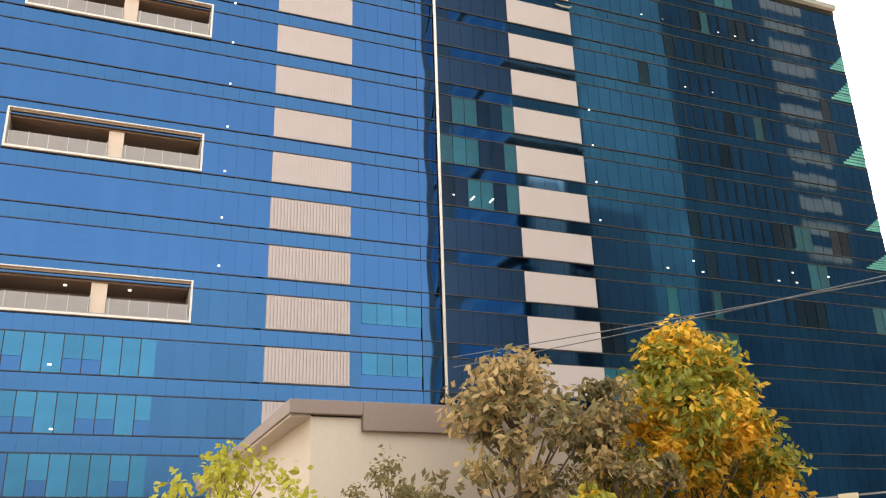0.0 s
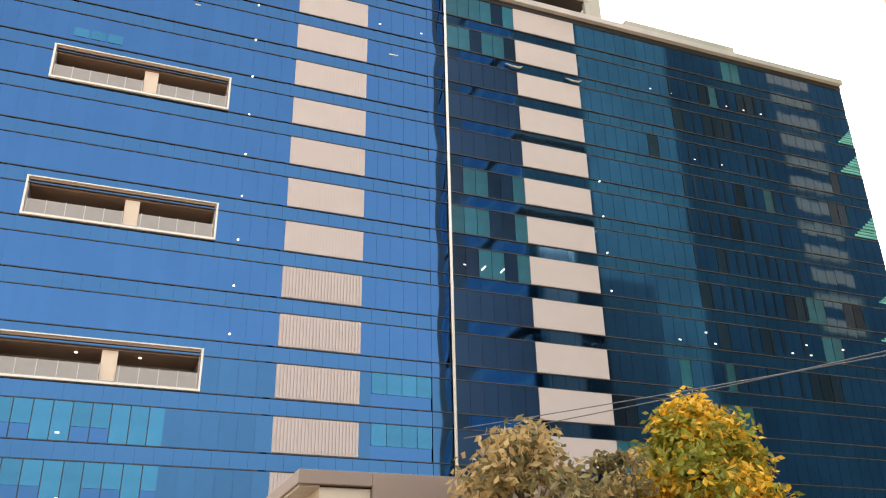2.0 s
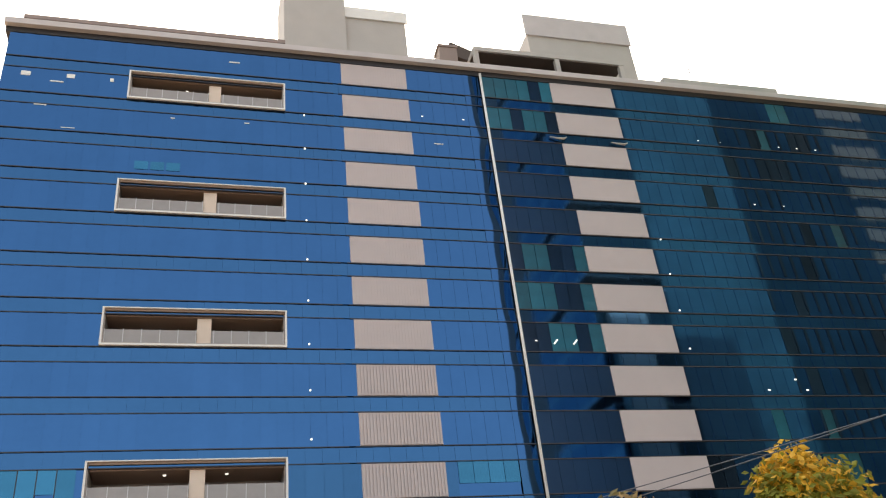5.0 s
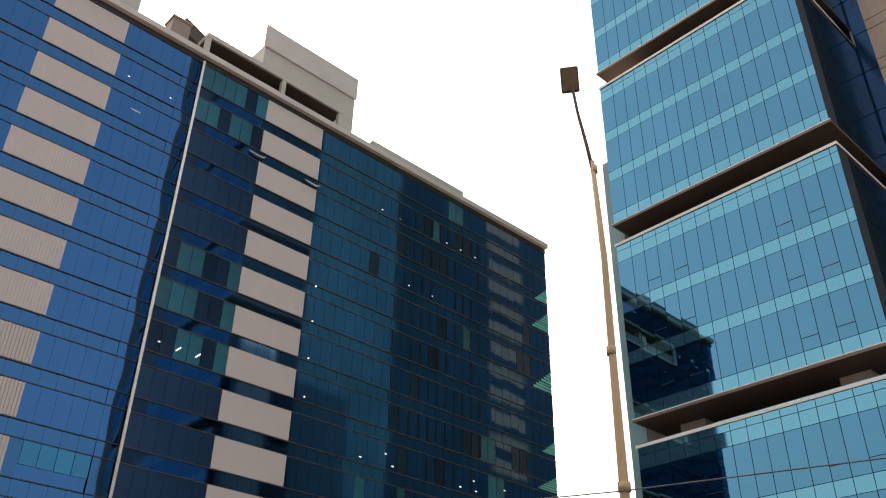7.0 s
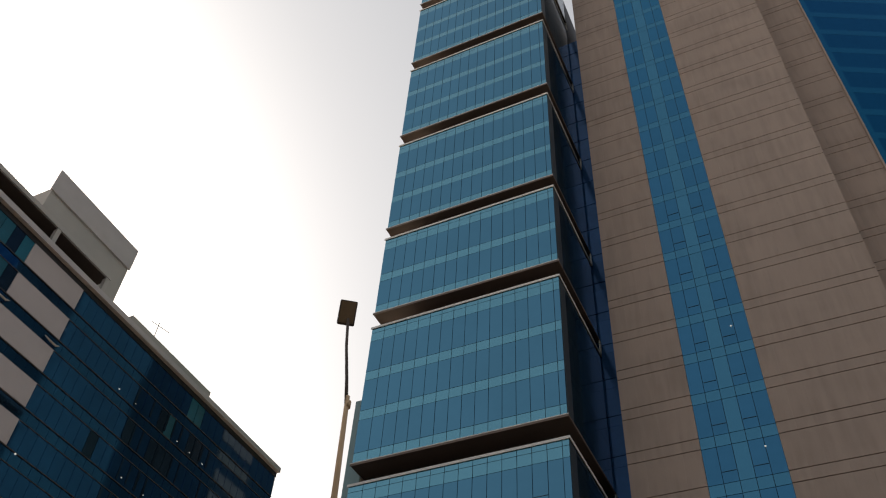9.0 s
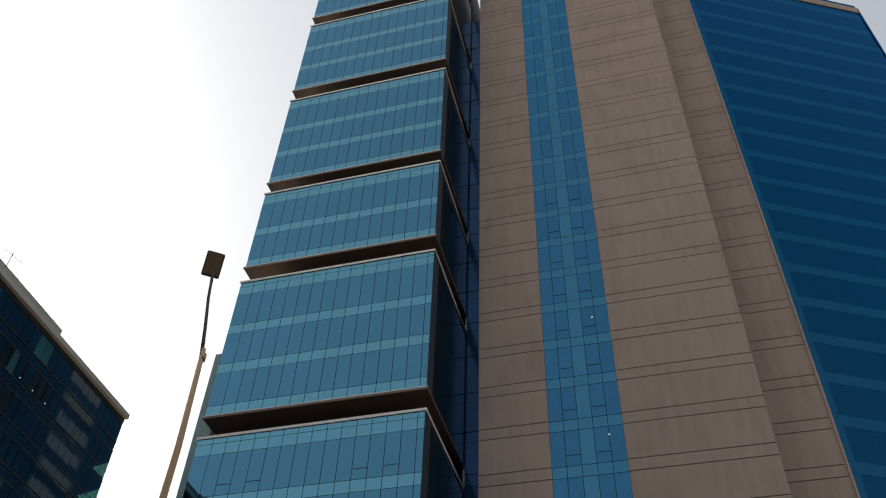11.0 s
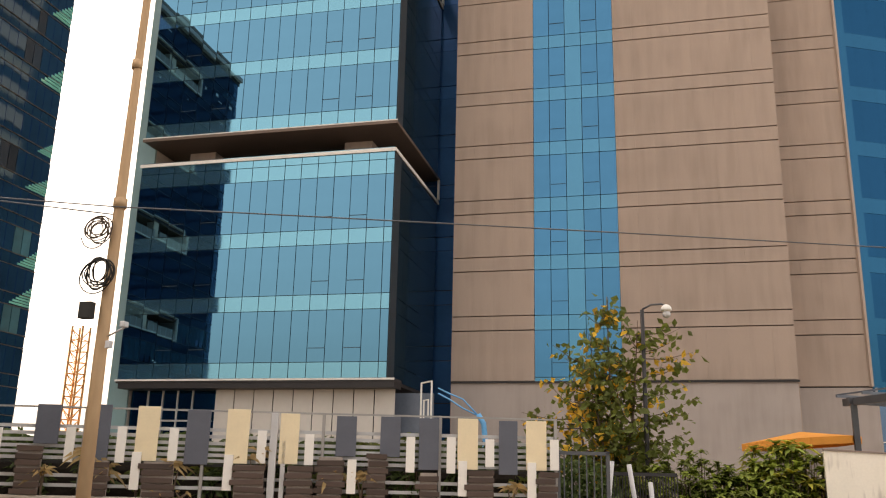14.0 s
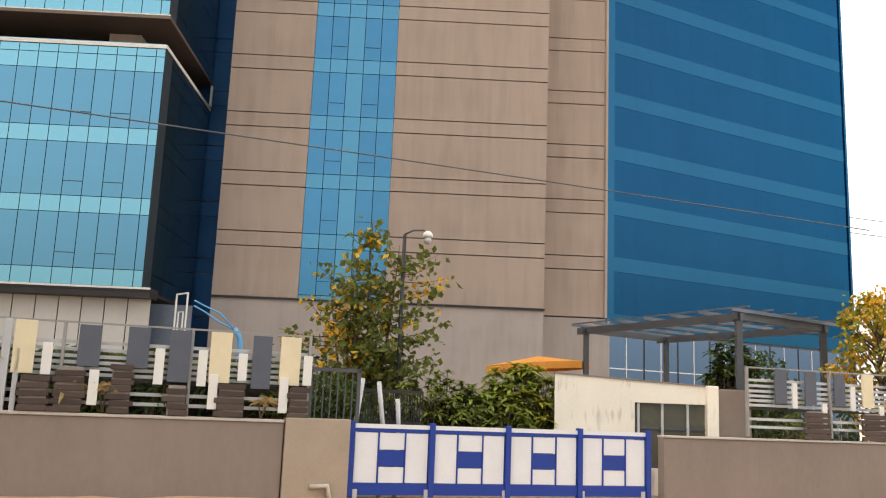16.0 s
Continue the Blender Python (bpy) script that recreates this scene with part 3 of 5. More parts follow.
LEVELS = [(6.9, 3), (21.55, 3), (36.2, 3), (50.75, 2), (61.4, 3), (76.05, 3), (90.7, 3), (105.3, 3)]
BACK = 54.2


EDGES = [BY0] + [14.41 + 1.025 * i for i in range(15)] + [BY1]
VIS, SPN, CAP = 2.85, 0.87, 0.74
made_panes = {}


def pane_x(w, h, m):
    key = (round(w, 3), round(h, 3), m.name)
    if key not in made_panes:
        made_panes[key] = to_mesh("pane", boxes((0, 0.03, -w / 2 + 0.022, w / 2 - 0.022, 0.02, h - 0.02)), m)
    return made_panes[key]


for n, (zb, floors) in enumerate(LEVELS):
    h = floors * (VIS + SPN) + 0.27 + SPN + CAP
    bay = part("bay", boxes((BX + 0.06, BX + 1.7, BY0 + 0.06, BY1 - 0.06, zb + 0.08, zb + h - 0.05)), M_MULL, tower, "glass box of the tower", local=False)
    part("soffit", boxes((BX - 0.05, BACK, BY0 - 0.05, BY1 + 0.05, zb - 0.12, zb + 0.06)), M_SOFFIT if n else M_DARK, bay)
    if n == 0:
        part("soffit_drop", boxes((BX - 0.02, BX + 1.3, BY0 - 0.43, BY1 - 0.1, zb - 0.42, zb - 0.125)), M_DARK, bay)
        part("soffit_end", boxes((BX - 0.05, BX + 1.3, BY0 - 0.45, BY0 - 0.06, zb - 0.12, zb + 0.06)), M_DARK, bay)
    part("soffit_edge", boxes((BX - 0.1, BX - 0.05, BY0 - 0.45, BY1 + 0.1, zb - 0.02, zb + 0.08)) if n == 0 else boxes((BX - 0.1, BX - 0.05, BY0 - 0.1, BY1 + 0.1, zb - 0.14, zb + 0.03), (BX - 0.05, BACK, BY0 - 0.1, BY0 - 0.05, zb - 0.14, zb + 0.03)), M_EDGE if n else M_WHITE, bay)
    if n:
        part("edge_trim", boxes((BX - 0.105, BX - 0.05, BY0 - 0.1, BY1 + 0.1, zb + 0.035, zb + 0.1)), M_WHITE, bay, "thin pale edge trim")
    part("deck", boxes((BX - 0.03, BACK, BY0 - 0.03, BY1 + 0.03, zb + h - 0.13, zb + h - 0.02)), M_COPING, bay)
    part("deck_edge", boxes((BX - 0.08, BX - 0.03, BY0 - 0.08, BY1 + 0.08, zb + h - 0.2, zb + h), (BX - 0.03, BACK, BY0 - 0.08, BY0 - 0.03, zb + h - 0.2, zb + h)), M_WHITE, bay, "white edge trim")
    if n:
        if n == 1:
            for y in (16.1, 26.4):
                part("pier", boxes((BX + 2.3, BX + 3.4, y, y + 1.75, zb - 1.45, zb - 0.12)), M_PLASTER, bay)
        part("end_post", boxes((BACK - 0.25, BACK, BY0 - 0.12, BY0, zb - 1.5, zb - 0.12)), M_WHITE, bay)
    z = zb + 0.08
    rows = []
    for f in range(floors):
        rows += [(SPN, M_SPAN_B), (VIS + (0.27 if f == floors - 1 else 0), M_GLASS_B)]
    rows += [(SPN, M_SPAN_B), (CAP, M_SPAN_B)]
    joined = {}
    for rh, me in rows:
        for c, (ya, yb) in enumerate(zip(EDGES, EDGES[1:])):
            y, w = (ya + yb) / 2, yb - ya
            rx, rz = rnd.gauss(-0.004, 0.0014), rnd.gauss(0.0078, 0.002)
            if n < 2:
                ob = new("pane", pane_x(w, rh, me))
                ob.parent = bay
                ob.matrix_basis = Matrix.Translation((BX, y, z)) @ Euler((0, rx, rz)).to_matrix().to_4x4()
            else:
                bm = joined.setdefault(me.name, bmesh.new())
                for v in box(bm, BX, BX + 0.03, ya + 0.022, yb - 0.022, z + 0.02, z + rh - 0.02):
                    v.co.x += (v.co.z - z) * rx - (v.co.y - y) * rz
            # small opening lights
            if me is M_GLASS_B and n < 2 and c in (2, 4, 11, 13):
                part("opening_light", boxes((BX - 0.025, BX - 0.002, ya + 0.04, yb - 0.04, z + 0.75, z + 0.785)), M_MULL, bay)
        z += rh
    for mname, bm in joined.items():
        tagged(part("glazing", bm, bpy.data.materials[mname], bay), kind="stuff")
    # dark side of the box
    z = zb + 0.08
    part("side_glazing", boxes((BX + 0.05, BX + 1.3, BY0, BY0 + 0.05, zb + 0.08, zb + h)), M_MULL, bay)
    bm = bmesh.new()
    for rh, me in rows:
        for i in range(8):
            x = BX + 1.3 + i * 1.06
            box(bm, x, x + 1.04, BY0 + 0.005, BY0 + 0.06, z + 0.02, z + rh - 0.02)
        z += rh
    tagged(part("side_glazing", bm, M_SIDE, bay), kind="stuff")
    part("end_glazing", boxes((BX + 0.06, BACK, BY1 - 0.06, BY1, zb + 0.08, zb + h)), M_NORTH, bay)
# north side, seen mirrored in the other block: glass and a column of beige panels, colours darkened for that view
bm, bm2, bm3 = bmesh.new(), bmesh.new(), bmesh.new()
z = 3.0
while z < 118:
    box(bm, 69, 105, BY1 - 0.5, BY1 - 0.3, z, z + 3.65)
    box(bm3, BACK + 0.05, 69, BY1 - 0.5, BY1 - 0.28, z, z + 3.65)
    if z > 36:
        box(bm2, 88, 96, BY1 - 0.3, BY1 - 0.2, z + 0.6, z + 2.6)
    z += 3.65
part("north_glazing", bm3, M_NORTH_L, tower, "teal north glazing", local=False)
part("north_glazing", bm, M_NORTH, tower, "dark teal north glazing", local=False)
part("north_panels", bm2, mat("brown stone panel", (0.15, 0.085, 0.045), 0.8), tower, "beige north panels", local=False)
part("base_glazing", boxes((BX + 1.5, BX + 1.6, BY0 + 1.0, BY1 - 0.1, 0, 6.8)), M_GLASS_C, tower, local=False)
for y in (25.9, 26.85, 27.8, 28.75):
    part("base_mullion", boxes((BX + 1.4, BX + 1.5, y - 0.04, y + 0.04, 2.6, 6.8)), M_SLAT, tower, "pale window mullion", local=False)
part("base_transom", boxes((BX + 1.39, BX + 1.5, 24.6, 28.9, 4.75, 4.84)), M_SLAT, tower, local=False)
mat_base = mat("pale ground floor panel", (0.62, 0.59, 0.55), 0.25, 0.0, 0.12, 0.4, 5, 0.02, obj=0.4)
for i in range(9):
    y = BY0 - 0.25 + i * 1.17
    part("base_panel", boxes((BX + 0.9, BX + 0.98, y + 0.03, y + 1.14, 2.6, 6.5)), mat_base, tower, "pale ground floor panel", local=False)
part("stair_strip", boxes((BX + 1.2, BX + 1.35, BY1, BY1 + 1.3, 0, 43)), mat("pale cyan strip glass", (0.22, 0.36, 0.38), 0.3, 0.0, 0.1, 0.6, 4), tower, "pale glass strip at the tower's edge", local=False)
part("stair_strip", boxes((BX + 1.36, BX + 6, BY1, BY1 + 0.9, 0, 48.6)), M_COPING, tower, local=False)

# ---- the clad wing beside it ----
wing = thing("clad_wing", 60, 0, 0, 0, "beige stone clad wing with glass strip and blue front", "building")
GX, GY0, GY1, SX = 50.6, -7.34, 11.95, 54.1
part("core", boxes((GX + 0.35, 75, GY0 + 0.3, GY1 - 0.02, 0, 118)), M_CORE, wing, local=False)
part("core", boxes((SX + 0.35, 75, -12.3, GY0 + 0.3, 0, 117)), M_CORE, wing, local=False)
part("side_wall", boxes((GX + 0.04, 66, GY1 - 0.03, GY1, 0, 118)), M_BEIGE, wing, local=False)
part("podium_wall", boxes((GX + 0.05, GX + 0.4, GY0, GY1, 0, 7.45)), M_PLASTER, wing, "plain plastered base wall", local=False)
part("podium_wall", boxes((SX + 0.05, SX + 0.4, -12.0, GY0, 0, 7.45)), M_PLASTER, wing, local=False)
part("podium_ledge", boxes((GX - 0.06, GX + 0.05, GY0 - 0.06, GY1, 7.4, 7.5)), M_DARK, wing, local=False)
part("return_wall", boxes((GX + 0.04, SX + 0.3, GY0 - 0.02, GY0 + 0.02, 0, 118)), M_BEIGE, wing, local=False)
FL = 3.64
JOINTS = [7.5]
z = 10.5
while z < 117:
    JOINTS += [z, z + 0.88]
    z += FL


def cladding(plane, y0, y1, z_top, parent, singles):
    n = max(1, round((y1 - y0) / 1.2))
    w = (y1 - y0) / n
    meshes = {}
    rest = bmesh.new()
    for za, zc in zip(JOINTS, JOINTS[1:]):
        if zc > z_top:
            break
        for i in range(n):
            y = y0 + (i + 0.5) * w
            dx = rnd.uniform(-0.0015, 0.0015)
            if zc < singles:
                key = round(zc - za, 2)
                if key not in meshes:
                    meshes[key] = to_mesh("panel", boxes((0, 0.3, -w / 2 + 0.002, w / 2 - 0.002, 0.034, zc - za - 0.034)), M_BEIGE)
                piece("panel", meshes[key], parent, plane + dx, y, za)
            else:
                box(rest, plane + dx, plane + 0.3, y - w / 2 + 0.002, y + w / 2 - 0.002, za + 0.034, zc - 0.034)
    tagged(part("cladding", rest, M_BEIGE, parent, local=False), kind="stuff")


S0, S1 = 1.95, 6.98
cladding(GX, S1, GY1, 117, wing, 42)
cladding(GX, GY0, S0, 117, wing, 42)
cladding(SX, -11.75, GY0, 117, wing, 26)
# glass strip
strip = part("glass_strip", boxes((GX + 0.2, GX + 0.3, S0, S1, 7.5, 117)), M_MULL, wing, "cyan glass strip", local=False)
sw = (S1 - S0) / 5
sv = to_mesh("pane", boxes((0, 0.03, -sw / 2 + 0.02, sw / 2 - 0.02, 0.02, FL - 0.9)), M_STRIP)
sv2 = to_mesh("pane", boxes((0, 0.03, -sw / 2 + 0.02, sw / 2 - 0.02, 0.02, FL - 0.9)), M_SPAN_S)
ss = to_mesh("pane", boxes((0, 0.03, -sw / 2 + 0.02, sw / 2 - 0.02, 0.02, 0.86)), M_SPAN_S)
rest = bmesh.new()
z = 10.5 - FL
while z < 113:
    for i in range(5):
        y = S0 + (i + 0.5) * sw
        for me, zz in ((ss, z), (sv2 if i == 2 else sv, z + 0.88)):
            ob = new("pane", me)
            ob.parent = strip
            ob.matrix_basis = Matrix.Translation((GX + 0.08, y, zz)) @ Euler((0, rnd.gauss(0, 0.001), rnd.gauss(0, 0.002))).to_matrix().to_4x4()
        if i in (1, 3) and z < 60:
            part("opening_light", boxes((GX + 0.05, GX + 0.078, y - sw / 2 + 0.05, y + sw / 2 - 0.05, z + 1.7, z + 1.725)), M_MULL, strip)
    z += FL
for y, z in ((3.17, 45.8), (2.94, 35.3)):
    part("lamp", bevelled(boxes((GX + 0.02, GX + 0.07, y - 0.06, y + 0.06, z - 0.05, z + 0.05)), 0.02), M_BULB, strip)
# recessed blue wall between tower and wing
bm = bmesh.new()
z = 2.0
while z < 100:
    box(bm, BACK + 0.2, BACK + 0.3, GY1, BY0 + 1.2, z, z + 0.9)
    box(bm, BACK + 0.16, BACK + 0.3, GY1, BY0 + 1.2, z + 0.95, z + 3.6)
    z += 3.65
part("recess_glazing", bm, mat("recess blue glass", (0.035, 0.135, 0.34), 0.15, 0.3, 0.3, 0.3, 2, 0.02, island=0.5), wing, "dark blue recessed glazing", local=False)
part("recess_wall", boxes((BX + 2.2, BX + 2.5, GY1, BY0 + 1.0, 0, 6.4)), mat("slate blue panel", (0.12, 0.15, 0.2), 0.45, 0.0, 0.25, 0.8, 6, 0.05), wing, "slate blue panelled wall between tower and wing", local=False)
# blue glass front, turned away from the street
FRONT = pose(SX, -11.75, 0, 0, 0, -63.4)
FW = 23.3
def front(name, bm, m, label="", kind=""):
    bm.transform(FRONT)
    return tagged(part(name, bm, m, wing, label, local=False), kind=kind)
bm_v, bm_s = bmesh.new(), bmesh.new()
z = 25.2 - 5 * 3.67
while z < 99:
    for i in range(19):
        a = 0.02 + i * FW / 19
        rx = rnd.gauss(0, 0.0008)
        for v in box(bm_v, a, a + FW / 19 - 0.005, 0, 0.05, z + 0.98, z + 3.66):
            v.co.y += (v.co.z - z - 2.3) * rx
        box(bm_s, a, a + FW / 19 - 0.005, -0.005, 0.05, z + 0.01, z + 0.97)
    z += 3.67
front("vision_glazing", bm_v, M_GLASS_C, "deep blue glazing", "stuff")
front("spandrel_glazing", bm_s, M_SPAN_C, "lighter blue spandrel bands", "stuff")
front("front_core", boxes((0, FW, 0.06, 12, 0, 100.5)), M_CORE)
front("corner_glazing", boxes((0.03, 0.62, -0.02, -0.008, 7.6, 100)), M_SPAN_C, "lighter strip of glazing at the corner")
front("corner_trim", boxes((-0.15, 0.02, -0.1, 0.1, 7.5, 101)), M_BEIGE)
front("end_trim", boxes((FW, FW + 0.2, -0.1, 12, 0, 101.2)), M_SPAN_C)
front("parapet", boxes((-0.2, FW + 0.2, -0.1, 0.3, 100.4, 101.6)), M_BEIGE)
for i in range(8):
    a = 0.3 + i * 2.85
    w = part("base_window", boxes((a, a + 2.7, 0.0, 0.06, 0.3, 6.7)), M_LOBBY, wing, "ground floor window", local=False)
    w.data.transform(FRONT)
    for zz in (2.6, 4.4):
        q = part("glazing_bar", boxes((a, a + 2.7, -0.03, 0.0, zz, zz + 0.06)), M_WHITE, w)
        q.data.transform(FRONT)
    q = part("glazing_bar", boxes((a + 1.3, a + 1.36, -0.03, 0.0, 0.3, 6.7)), M_WHITE, w)
    q.data.transform(FRONT)

# ---- boundary wall, fence and gate ----
WX, WY, WA = 15.67, 1.01, math.degrees(math.atan2(0.958, -0.287))
# local x runs along the wall (s), local +y away from the street
def along(s, off=0.0, z=0.0):
    a = radians(WA)
    return WX + s * math.cos(a) + off * math.sin(a), WY + s * math.sin(a) - off * math.cos(a), z


def wall_thing(name, s, label, category, group="", kind="", off=0.0, z=0.0):
    x, y, z = along(s, off, z)
    return thing(name, x, y, z, WA + 180, label, category, group, kind)   # local x runs against s, local -y to the street


wall = wall_thing("boundary_wall", 0, "grey rendered boundary wall with a thin pale coping", "wall", kind="structure")
def L(s0, s1, d0, d1, z0, z1):
    return (-s1, -s0, d0, d1, z0, z1)
part("wall_panel", bevelled(boxes(L(1.2, 5.6, 0, 0.22, 0, 1.27))), M_WALL, wall)
part("wall_panel", bevelled(boxes(L(5.63, 12, 0.03, 0.25, 0, 1.27))), M_WALL, wall)
part("wall_panel", bevelled(boxes(L(12.03, 40, 0.03, 0.25, 0, 1.27))), M_WALL, wall)
part("coping", bevelled(boxes(L(1.2, 40, -0.03, 0.28, 1.27, 1.32)), 0.01), M_COPING, wall)
part("pier", bevelled(boxes(L(0.05, 1.18, -0.06, 0.3, 0, 1.36))), mat("sandy render", (0.40, 0.32, 0.25), 0.9, 0.0, 0.12, 1.5, 25, 0.2), wall)
part("wall_panel", bevelled(boxes(L(-40, -6.25, 0.0, 0.22, 0, 1.22))), M_WALL, wall)
part("coping", bevelled(boxes(L(-40, -6.25, -0.03, 0.25, 1.22, 1.26)), 0.01), M_COPING, wall)


bm = bmesh.new()
for sx, sz, r in ((7.1, 1.05, 0.032), (7.13, 0.99, 0.036), (7.08, 0.94, 0.022), (7.13, 0.9, 0.024)):
    tube(bm, [(-sx, 0.022, sz), (-sx, 0.029, sz)], r, 9)
part("paint_splash", bm, M_WHITE, wall, "white splash of paint")


M_BATTEN = mat("pale weathered batten", (0.30, 0.25, 0.22), 0.85, 0.0, 0.35, 3, 30, 0.2)
M_RAIL = mat("dull grey rail", (0.33, 0.32, 0.31), 0.6, 0.2, 0.15, 3, 30, 0.05)


def fence(s0, s1, ztop, zero, label):
    f = wall_thing("screen_fence", zero, label, "fence")
    def B(a, b, d0, d1, z0, z1):
        return (-(b - zero), -(a - zero), d0, d1, z0, z1)
    part("top_rail", boxes(B(s0, s1, 0.09, 0.12, ztop - 0.03, ztop)), M_RAIL, f)
    s = s0
    while s <= s1 + 0.01:
        part("post", bevelled(boxes(B(s - 0.025, s + 0.025, 0.07, 0.14, 1.3, ztop)), 0.008), M_RAIL, f)
        s += (s1 - s0) / round((s1 - s0) / 2.0)
    # black shadow under the white boards is put in as a dark strip
    part("shadow_rail", boxes(B(s0, s1, 0.13, 0.18, 1.84, 1.885)), M_BLACK, f, "dark strip added as a shadow line between the slats")
    for z in (1.49, 1.65, 1.935, 2.03, 2.125, 2.225, 2.335, 2.45):
        part("slat", boxes(B(s0, s1, 0.14, 0.17, z - 0.028, z + 0.028)), M_SLAT, f)
    return f, B


fence_l, B = fence(0.82, 16.8, 2.78, 5.0, "white slatted garden screen fence with slate, cream and brown boards")
for a, b, z1, z0 in ((9.22, 9.61, 2.8, 2.15), (8.38, 8.63, 2.82, 1.88), (6.72, 7.11, 2.77, 1.87), (4.25, 4.59, 2.73, 2.06), (3.5, 3.84, 2.74, 2.07), (2.84, 3.18, 2.73, 1.87), (1.49, 1.81, 2.72, 1.82), (10.5, 10.85, 2.78, 2.0), (12.3, 12.65, 2.78, 1.9), (13.9, 14.25, 2.78, 2.0)):
    part("slate_board", bevelled(boxes(B(a, b, 0.02, 0.06, z0, z1)), 0.006), M_GREY, fence_l, "slate grey board")
for a, b, z1, z0 in ((7.57, 7.94, 2.81, 1.91), (6.06, 6.44, 2.8, 1.9), (5.22, 5.54, 2.75, 1.91), (2.17, 2.52, 2.74, 1.89), (0.99, 1.34, 2.73, 1.9), (11.4, 11.75, 2.8, 1.9), (13.1, 13.45, 2.8, 1.9)):
    part("cream_board", bevelled(boxes(B(a, b, 0.02, 0.06, z0, z1)), 0.006), M_CREAM, fence_l, "cream board")
for s, z1, z0 in ((9.0, 2.43, 1.86), (8.16, 2.46, 1.87), (7.3, 2.45, 1.91), (5.83, 2.45, 1.91), (5.03, 2.41, 1.9), (3.32, 2.41, 1.82), (2.63, 2.42, 1.82), (1.97, 2.4, 1.94), (0.86, 2.42, 1.91), (7.88, 2.05, 1.44), (6.36, 2.04, 1.46), (4.3, 2.01, 1.45), (2.43, 2.03, 1.45), (1.25, 2.03, 1.43), (10.2, 2.4, 1.9), (11.1, 2.05, 1.45), (12.9, 2.4, 1.9)):
    part("white_board", bevelled(boxes(B(s - 0.075, s + 0.075, -0.02, 0.02, z0, z1)), 0.005), M_WHITE, fence_l, "narrow white board")
for a, b, z1 in ((9.41, 9.85, 2.12), (8.3, 8.75, 1.92), (7.23, 7.78, 1.92), (5.73, 6.27, 1.9), (4.95, 5.4, 1.89), (4.43, 4.89, 2.06), (3.7, 4.06, 2.1), (2.83, 3.17, 1.84), (1.88, 2.35, 1.87), (0.82, 1.16, 1.88), (10.4, 10.9, 1.9), (11.9, 12.4, 2.0)):
    crate = part("crate", boxes(B(a + 0.03, b - 0.03, -0.012, 0.06, 1.33, z1 - 0.02)), M_BATTEN, fence_l, "stack of weathered brown boards")
    z = 1.33
    while z < z1 - 0.05:
        d = rnd.uniform(-0.03, 0.03)
        e, dz = rnd.uniform(-0.04, 0.04), rnd.uniform(-0.01, 0.01)
        bm = bevelled(boxes(B(a + d, b + d + e, -0.045, 0.0, z + dz, z + 0.086 + dz)), 0.006)
        lean_ = rnd.uniform(-0.03, 0.03)
        for v in bm.verts:
            v.co.z += (v.co.x + (a + b) / 2 - 5.0) * lean_
        part("board", bm, M_WOOD, crate)
        z += 0.115
part("post", bevelled(boxes(B(5.58, 5.70, 0.0, 0.1, 1.3, 2.75)), 0.01), M_SLAT, fence_l)
# black upright added where the slats leave a dark gap
part("post", bevelled(boxes(B(5.74, 5.82, 0.18, 0.24, 1.3, 2.32)), 0.01), M_BLACK, fence_l, "dark upright added for a dark gap in the slats")
part("post", bevelled(boxes(B(5.42, 5.50, 0.02, 0.1, 1.3, 2.3)), 0.01), M_SLAT, fence_l)
fence_r, B = fence(-21, -8.3, 2.72, -8.3, "white slatted garden screen fence beside the pergola")
for i in range(16):
    s = -8.95 - i * 0.76
    z1 = 2.7 - 0.02 * (i % 3)
    part("cream_board" if i % 4 == 3 else "slate_board", bevelled(boxes(B(s - 0.29, s, 0.02, 0.06, 1.98, z1)), 0.006), M_CREAM if i % 4 == 3 else M_GREY, fence_r)
    part("white_board", bevelled(boxes(B(s - 0.52, s - 0.40, -0.02, 0.02, 1.9 - 0.4 * (i % 2), 2.42 - 0.4 * (i % 2))), 0.005), M_WHITE, fence_r)
    if i % 2:
        crate = part("crate", boxes(B(s - 0.5, s - 0.04, -0.012, 0.06, 1.28, 1.86)), M_BATTEN, fence_r)
        for j in range(5):
            part("board", bevelled(boxes(B(s - 0.56, s + 0.1, -0.045, 0.0, 1.28 + j * 0.115, 1.37 + j * 0.115)), 0.006), M_WOOD, crate)

gate = wall_thing("sliding_gate", 0, "white sheet metal sliding gate with a blue frame", "gate")
part("gate_frame", boxes(L(-5.95, 0.04, 0.04, 0.12, 0.08, 0.28), L(-5.95, 0.04, 0.05, 0.11, 1.16, 1.22), L(-5.95, 0.04, 0.055, 0.09, 1.22, 1.29)), M_BLUE, gate, "blue painted frame")
part("top_strip", boxes(L(-5.9, 0.0, 0.045, 0.054, 1.225, 1.30)), M_GATE, gate)
for i in range(5):
    s = -i * 1.48
    part("gate_post", bevelled(boxes(L(s - 0.05, s + 0.05, 0.0, 0.13, 0.05, 1.34)), 0.01), M_BLUE, gate, "blue post")
